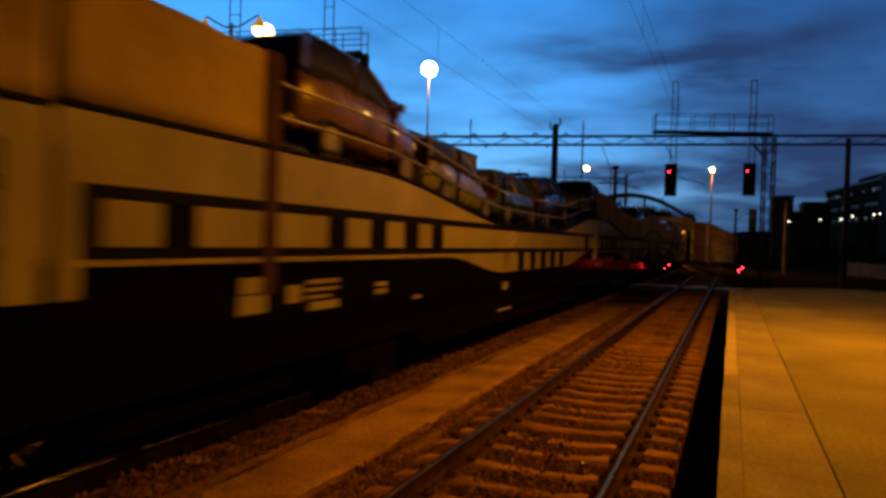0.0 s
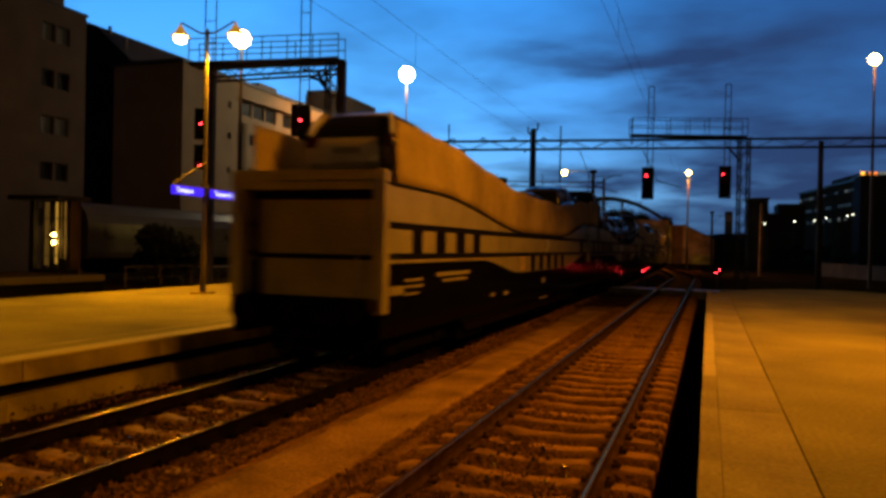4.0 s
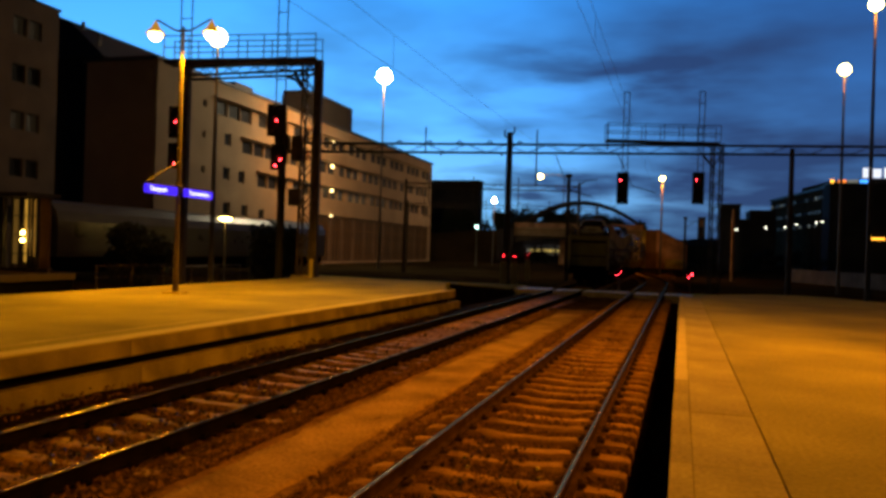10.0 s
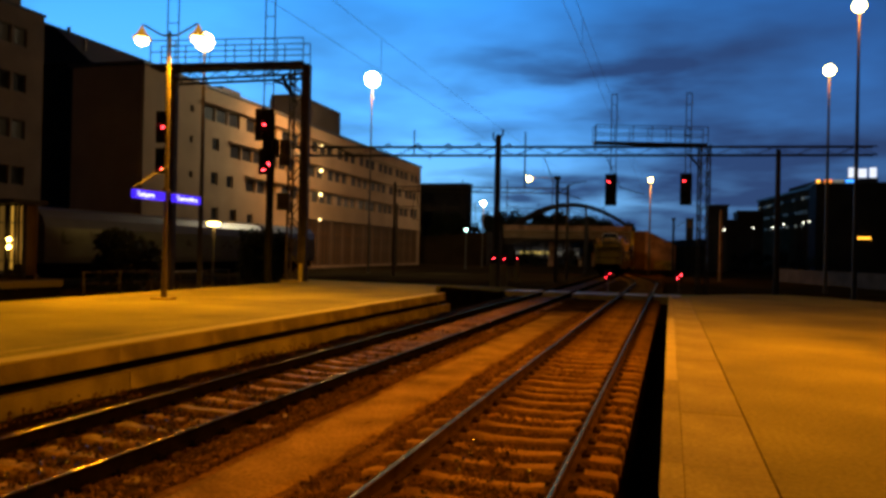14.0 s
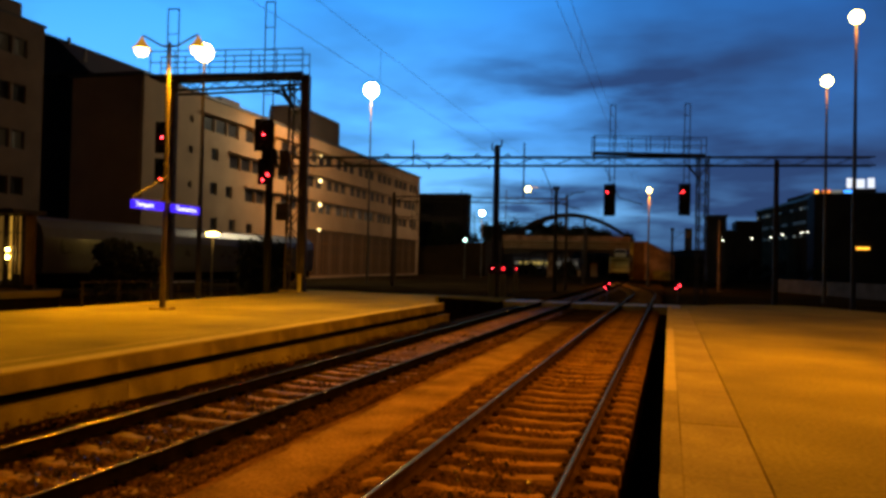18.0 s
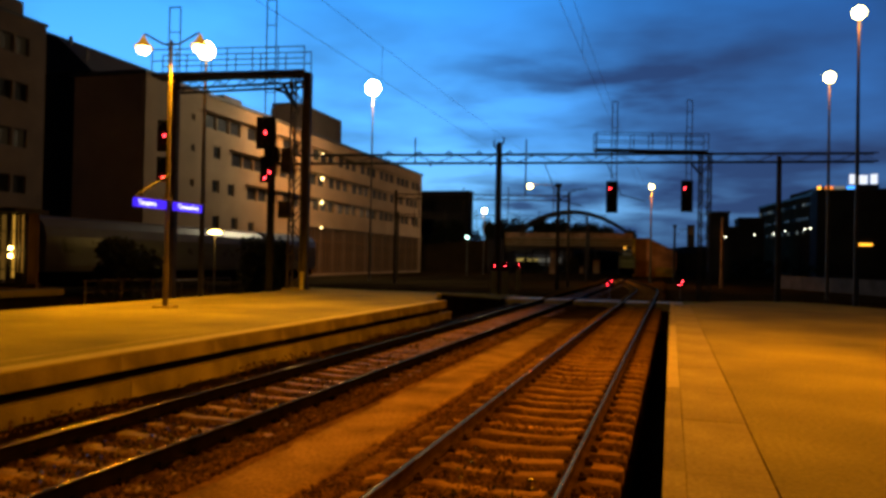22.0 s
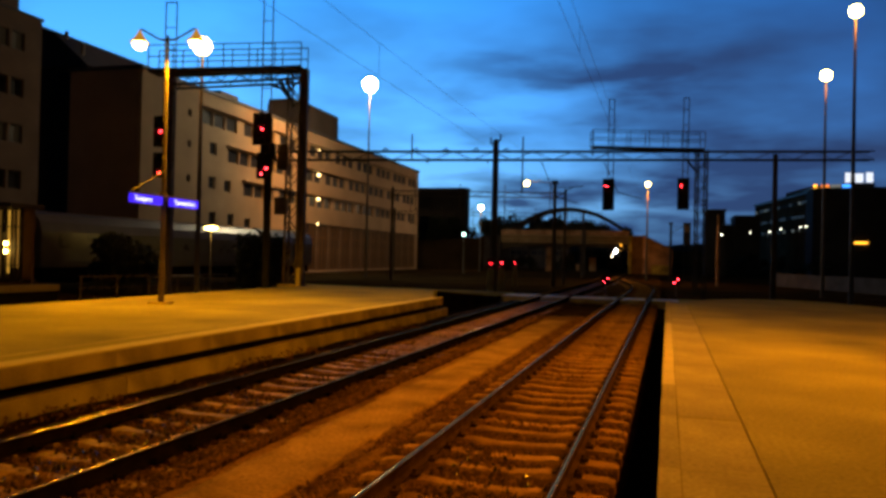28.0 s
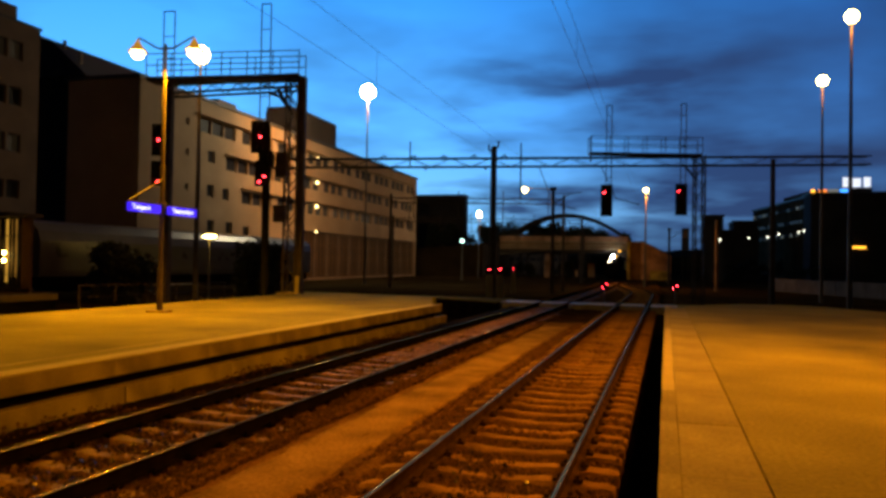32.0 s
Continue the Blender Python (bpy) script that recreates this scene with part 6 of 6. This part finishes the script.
M_tyre = surface("tyre_rubber", (0.015, 0.015, 0.015), (0.025, 0.025, 0.025), 8, 60, 0.8)
M_taillamp = glass("tail_lamp_glass", (0.06, 0.004, 0.004), 0.15)
M_headlamp = glass("head_lamp_glass", (0.6, 0.6, 0.6), 0.1)


def loft(rings):
    """A smooth closed skin through rings of equally many points."""
    bm = bmesh.new()
    rows = [[bm.verts.new(p) for p in r] for r in rings]
    n = len(rows[0])
    for u, v in zip(rows, rows[1:]):
        for q in range(n):
            bm.faces.new((u[q], u[(q + 1) % n], v[(q + 1) % n], v[q])).smooth = True
    bm.faces.new(rows[0][::-1]), bm.faces.new(rows[-1])
    bmesh.ops.recalc_face_normals(bm, faces=bm.faces)
    return bm


def car(m, mat, label, tall=1.45):
    """A hatchback, rear towards -y."""
    c = base("car", m, label, "car", "cars on the train")
    k = tall / 1.45
    rings = []
    for y, w, lo, hi in ((-2.04, 0.66, 0.42, 0.70), (-2.0, 0.78, 0.34, 0.84), (-1.8, 0.85, 0.30, 0.93), (-1.0, 0.87, 0.28, 0.95), (0.2, 0.87, 0.28, 0.94), (1.1, 0.86, 0.29, 0.92), (1.6, 0.83, 0.30, 0.83), (1.9, 0.75, 0.34, 0.73), (2.04, 0.58, 0.42, 0.62)):
        h = hi - lo
        half = [(w * 0.90, lo), (w * 0.98, lo + 0.16 * h), (w, lo + 0.5 * h), (w * 0.97, lo + 0.8 * h), (w * 0.90, hi), (w * 0.6, hi + 0.015)]
        rings.append([(x, y, z * k) for x, z in half] + [(-x, y, z * k) for x, z in half[::-1]])
    part("body", loft(rings), mat, c)
    shape = ((-1.97, 0.90, 0.78, 0.74), (-1.88, 1.10, 0.80, 0.70), (-1.70, 1.32, 0.80, 0.63), (-1.45, 1.42, 0.80, 0.60), (-0.8, 1.45, 0.80, 0.60), (-0.1, 1.45, 0.80, 0.60), (0.25, 1.41, 0.80, 0.61), (0.6, 1.27, 0.79, 0.64), (1.0, 1.06, 0.77, 0.69), (1.28, 0.93, 0.74, 0.72))
    rings = []
    for y, z, wb, wt in shape:
        half = [(wb, min(0.88, z - 0.02)), (0.55 * wb + 0.45 * wt, 0.5 * (0.88 + z)), (wt, z - 0.03), (wt * 0.85, z), (wt * 0.4, z + 0.012)]
        rings.append([(x, y, q * k) for x, q in half] + [(-x, y, q * k) for x, q in half[::-1]])
    part("cabin", loft(rings), M_glass, c, "dark glazed cabin")
    roof = []
    for y, z, wb, wt in shape[2:7]:
        half = [(wt + 0.012, z - 0.05), (wt * 0.9, z + 0.010), (wt * 0.4, z + 0.024)]
        roof.append([(x, y, q * k) for x, q in half] + [(-x, y, q * k) for x, q in half[::-1]])
    part("roof", loft(roof), mat, c)
    for s in (-1, 1):
        part("pillar", tubes([(s * 0.79, -1.93, 0.92 * k), (s * 0.74, -1.84, 1.14 * k), (s * 0.63, -1.66, 1.36 * k)], 0.055, 6), mat, c)
        part("pillar", tubes([(s * 0.745, 1.2, 0.95 * k), (s * 0.66, 0.62, 1.25 * k), (s * 0.61, 0.25, 1.39 * k)], 0.04, 6), mat, c)
        part("pillar", tubes([(s * 0.81, -0.35, 0.92 * k), (s * 0.715, -0.35, 1.18 * k), (s * 0.61, -0.35, 1.42 * k)], 0.03, 6), mat, c)
        part("wing_mirror", bbox(s * 0.93 - 0.07, s * 0.93 + 0.07, 0.78, 0.90, 0.93 * k, 1.05 * k, 0.025), mat, c)
        part("tail_lamp", bbox(s * 0.70 - 0.11, s * 0.70 + 0.11, -2.045, -1.93, 0.68 * k, 0.88 * k, 0.02), M_taillamp, c, "red tail lamp")
        part("head_lamp", bbox(s * 0.58 - 0.15, s * 0.58 + 0.15, 1.84, 1.99, 0.60 * k, 0.71 * k, 0.02), M_headlamp, c, "clear head lamp")
        for y in (-1.25, 1.28):
            t = part("wheel", lathe([(0.2, -0.1), (0.3, -0.1), (0.31, -0.06), (0.31, 0.06), (0.3, 0.1), (0.2, 0.1)], 18), M_tyre, c)
            t.matrix_basis = pose(s * 0.79, y, 0.31, 0, 90, 0)
            r = part("rim", lathe([(0.05, -0.02), (0.19, -0.012), (0.19, 0.012), (0.05, 0.02)], 14), M_galv, t)
            r.matrix_basis = pose(0, 0, s * 0.098)
    part("number_plate", bbox(-0.26, 0.26, -2.075, -2.04, 0.55, 0.66), M_white, c, "blank pale number plate")
    part("bumper", bbox(-0.76, 0.76, -2.07, -1.9, 0.36, 0.53, 0.05), mat, c)
    return c


PAINTS = {"white": paint("white_car_paint", (0.60, 0.58, 0.46)), "silver": paint("silver_car_paint", (0.16, 0.16, 0.165)),
          "dark": paint("black_car_paint", (0.02, 0.02, 0.025)), "blue": paint("blue_car_paint", (0.03, 0.06, 0.16)), "red": paint("red_car_paint", (0.22, 0.03, 0.02)), "brown": paint("brown_car_paint", (0.13, 0.075, 0.03))}


def loco():
    b = base("locomotive", pose(0, 0, 0), "dark electric locomotive with three bright headlights", "locomotive")
    body = bbox(-1.5, 1.5, 0, 18, 0.98, 4.0, 0.25)
    part("body", body, M_under, b, "dark locomotive body")
    part("windscreen", bbox(-1.2, 1.2, -0.03, 0.05, 2.75, 3.5, 0.03), M_glass, b)
    part("skirt", bbox(-1.35, 1.35, 0.3, 17.7, 0.25, 1.0, 0.05), M_under, b)
    for x, z, r, mt in ((0.25, 4.05, 0.24, M_head), (-0.45, 2.95, 0.16, M_head2), (-0.15, 3.5, 0.13, M_head2), (0.95, 4.0, 0.11, M_amber)):
        g = part("headlight", ball(r, 14), mt, b, "dazzling headlight")
        g.matrix_basis = pose(x, -0.06, z)
    for y in (3, 12.2):
        part("bogie", bbox(-1.2, 1.2, y, y + 3, -0.55, 0.9, 0.06), M_under, b)
    return b


def lit_coach():
    """A passenger coach seen broadside beyond the bridge; its own axes: x along the coach."""
    c = base("passenger_coach", pose(0, 0, 0), "grey passenger coach with a row of lit windows", "railway coach")
    prof = [(-1.5, 0.9), (1.5, 0.9), (1.5, 3.0), (1.25, 3.55), (0.6, 3.85), (-0.6, 3.85), (-1.25, 3.55), (-1.5, 3.0)]
    bm = bmesh.new()
    a, b = [bm.verts.new((-8.8, y, z)) for y, z in prof], [bm.verts.new((8.8, y, z)) for y, z in prof]
    bm.faces.new(a), bm.faces.new(b[::-1])
    for k in range(8):
        bm.faces.new((a[k], b[k], b[(k + 1) % 8], a[(k + 1) % 8]))
    bmesh.ops.recalc_face_normals(bm, faces=bm.faces)
    part("body", bm, M_shell, c, "grey painted body shell")
    lit, dim = glow("coach_window_glow", (1.0, 0.72, 0.18), 0.55), glow("dim_coach_window_glow", (0.8, 0.75, 0.6), 0.16)
    for k in range(14):
        part("window", bbox(-8.2 + 1.2 * k, -7.35 + 1.2 * k, -1.53, -1.49, 2.0, 2.75, 0.01), lit if 1 <= k <= 8 else dim, c, "yellow lit window" if 1 <= k <= 8 else "dim window")
    part("skirt", bbox(-8.6, 8.6, -1.3, 1.3, 0.3, 0.9), M_under, c)
    for x in (-6.5, 6.5):
        part("bogie", bbox(x - 1.5, x + 1.5, -1.2, 1.2, -0.55, 0.6, 0.05), M_under, c)
    return c


M_shell = surface("grey_coach_paint", (0.09, 0.085, 0.085), (0.14, 0.135, 0.13), 0.6, 20, 0.4, 0.0, bump=0.05)
M_head = glow("headlight_glow", (0.80, 0.93, 1.0), 110)
M_head2 = glow("side_light_glow", (1.0, 0.80, 0.45), 16)


def motions():
    ticks = [0.5 * k for k in range(65)]
    spin = [0.1 * k for k in range(321)]
    colours = ["white", "dark", "silver", "brown", "brown", "silver", "blue", "dark", "silver", "silver", "red", "dark", "silver", "dark", "blue", "white", "dark", "silver", "dark", "silver"]
    labels = {"white": "white hatchback car strapped on the upper deck", "silver": "silver hatchback car strapped on the upper deck", "dark": "black hatchback car strapped on the upper deck",
              "blue": "dark blue hatchback car strapped on the upper deck", "red": "dark red hatchback car strapped on the upper deck", "brown": "bronze brown hatchback car strapped on the upper deck"}
    cars, load = {}, []
    for c, name in enumerate(colours):
        tall = 1.78 if c == 4 else 1.56 if c in (3, 8) else 1.6 if c in (7, 11) else 1.40
        if (name, tall) in cars:
            v = copy_thing(cars[(name, tall)], pose(0, 0, 0))
        else:
            v = cars[(name, tall)] = car(pose(0, 0, 0), PAINTS[name], labels[name], tall)
        load.append(v)
    y0 = REAR
    for u in range(5):
        shift = 0.0
        if u == 1:
            shift = 2.9
            w, sets = wagon(pose(far_line(y0), y0, 0), 2.8, "car carrier wagon with an open railed upper deck", False, shift)
            spots = (6.0, 10.4, 14.7, 18.9)
        else:
            w, sets = wagon(pose(far_line(y0), y0, 0), UNIT, "car carrier wagon with a full tan side screen", u == 0)
            spots = (3.2, 8.2, 13.8, 18.75)
        rows = []
        for t in ticks:
            y = y0 + SPEED * t
            xb, xe = far_line(y), far_line(y + UNIT + shift)
            rows.append((t, pose(xb, y, 0, 0, 0, math.degrees(math.atan2(xb - xe, UNIT + shift)))))
        walk(w, rows)
        for s in sets:
            yy = s.matrix_basis.translation.y
            walk(s, [(t, pose(0, yy, 0.46, -math.degrees(SPEED * t / 0.46) % 360, 0, 0)) for t in spin])
        for v, off in zip(load[4 * u:4 * u + 4], spots):
            z = deck_height(off - shift) + 0.005
            pitch = math.degrees(math.atan2(deck_height(off - shift + 1.2) - deck_height(off - shift - 1.2), 2.4))
            walk(v, [(t, m @ pose(0.08, off, z, pitch, 0, 0)) for t, m in rows])
        y0 += UNIT + shift + 0.06
    p = lit_coach()
    walk(p, [(t, pose(-31.3 - d, 201.0, 0)) for t, d in ((0, 0), (19.0, 0), (20.5, 0.8), (22, 5), (23.5, 16), (25, 32), (27.5, 60), (32, 90))])
    e = loco()
    rows = [(0, -3.0, 196.0), (18, -3.0, 190.0), (20.5, -4.2, 176.0), (21.4, -6.2, 169.0), (22.2, -9.3, 163.0), (24, -10.2, 160.0), (28, -10.35, 157.0), (32, -10.5, 154.5)]
    walk(e, [(t, pose(x, y, 0, 0, 0, -6 if t < 22 else 0)) for t, x, y in rows])


motions()
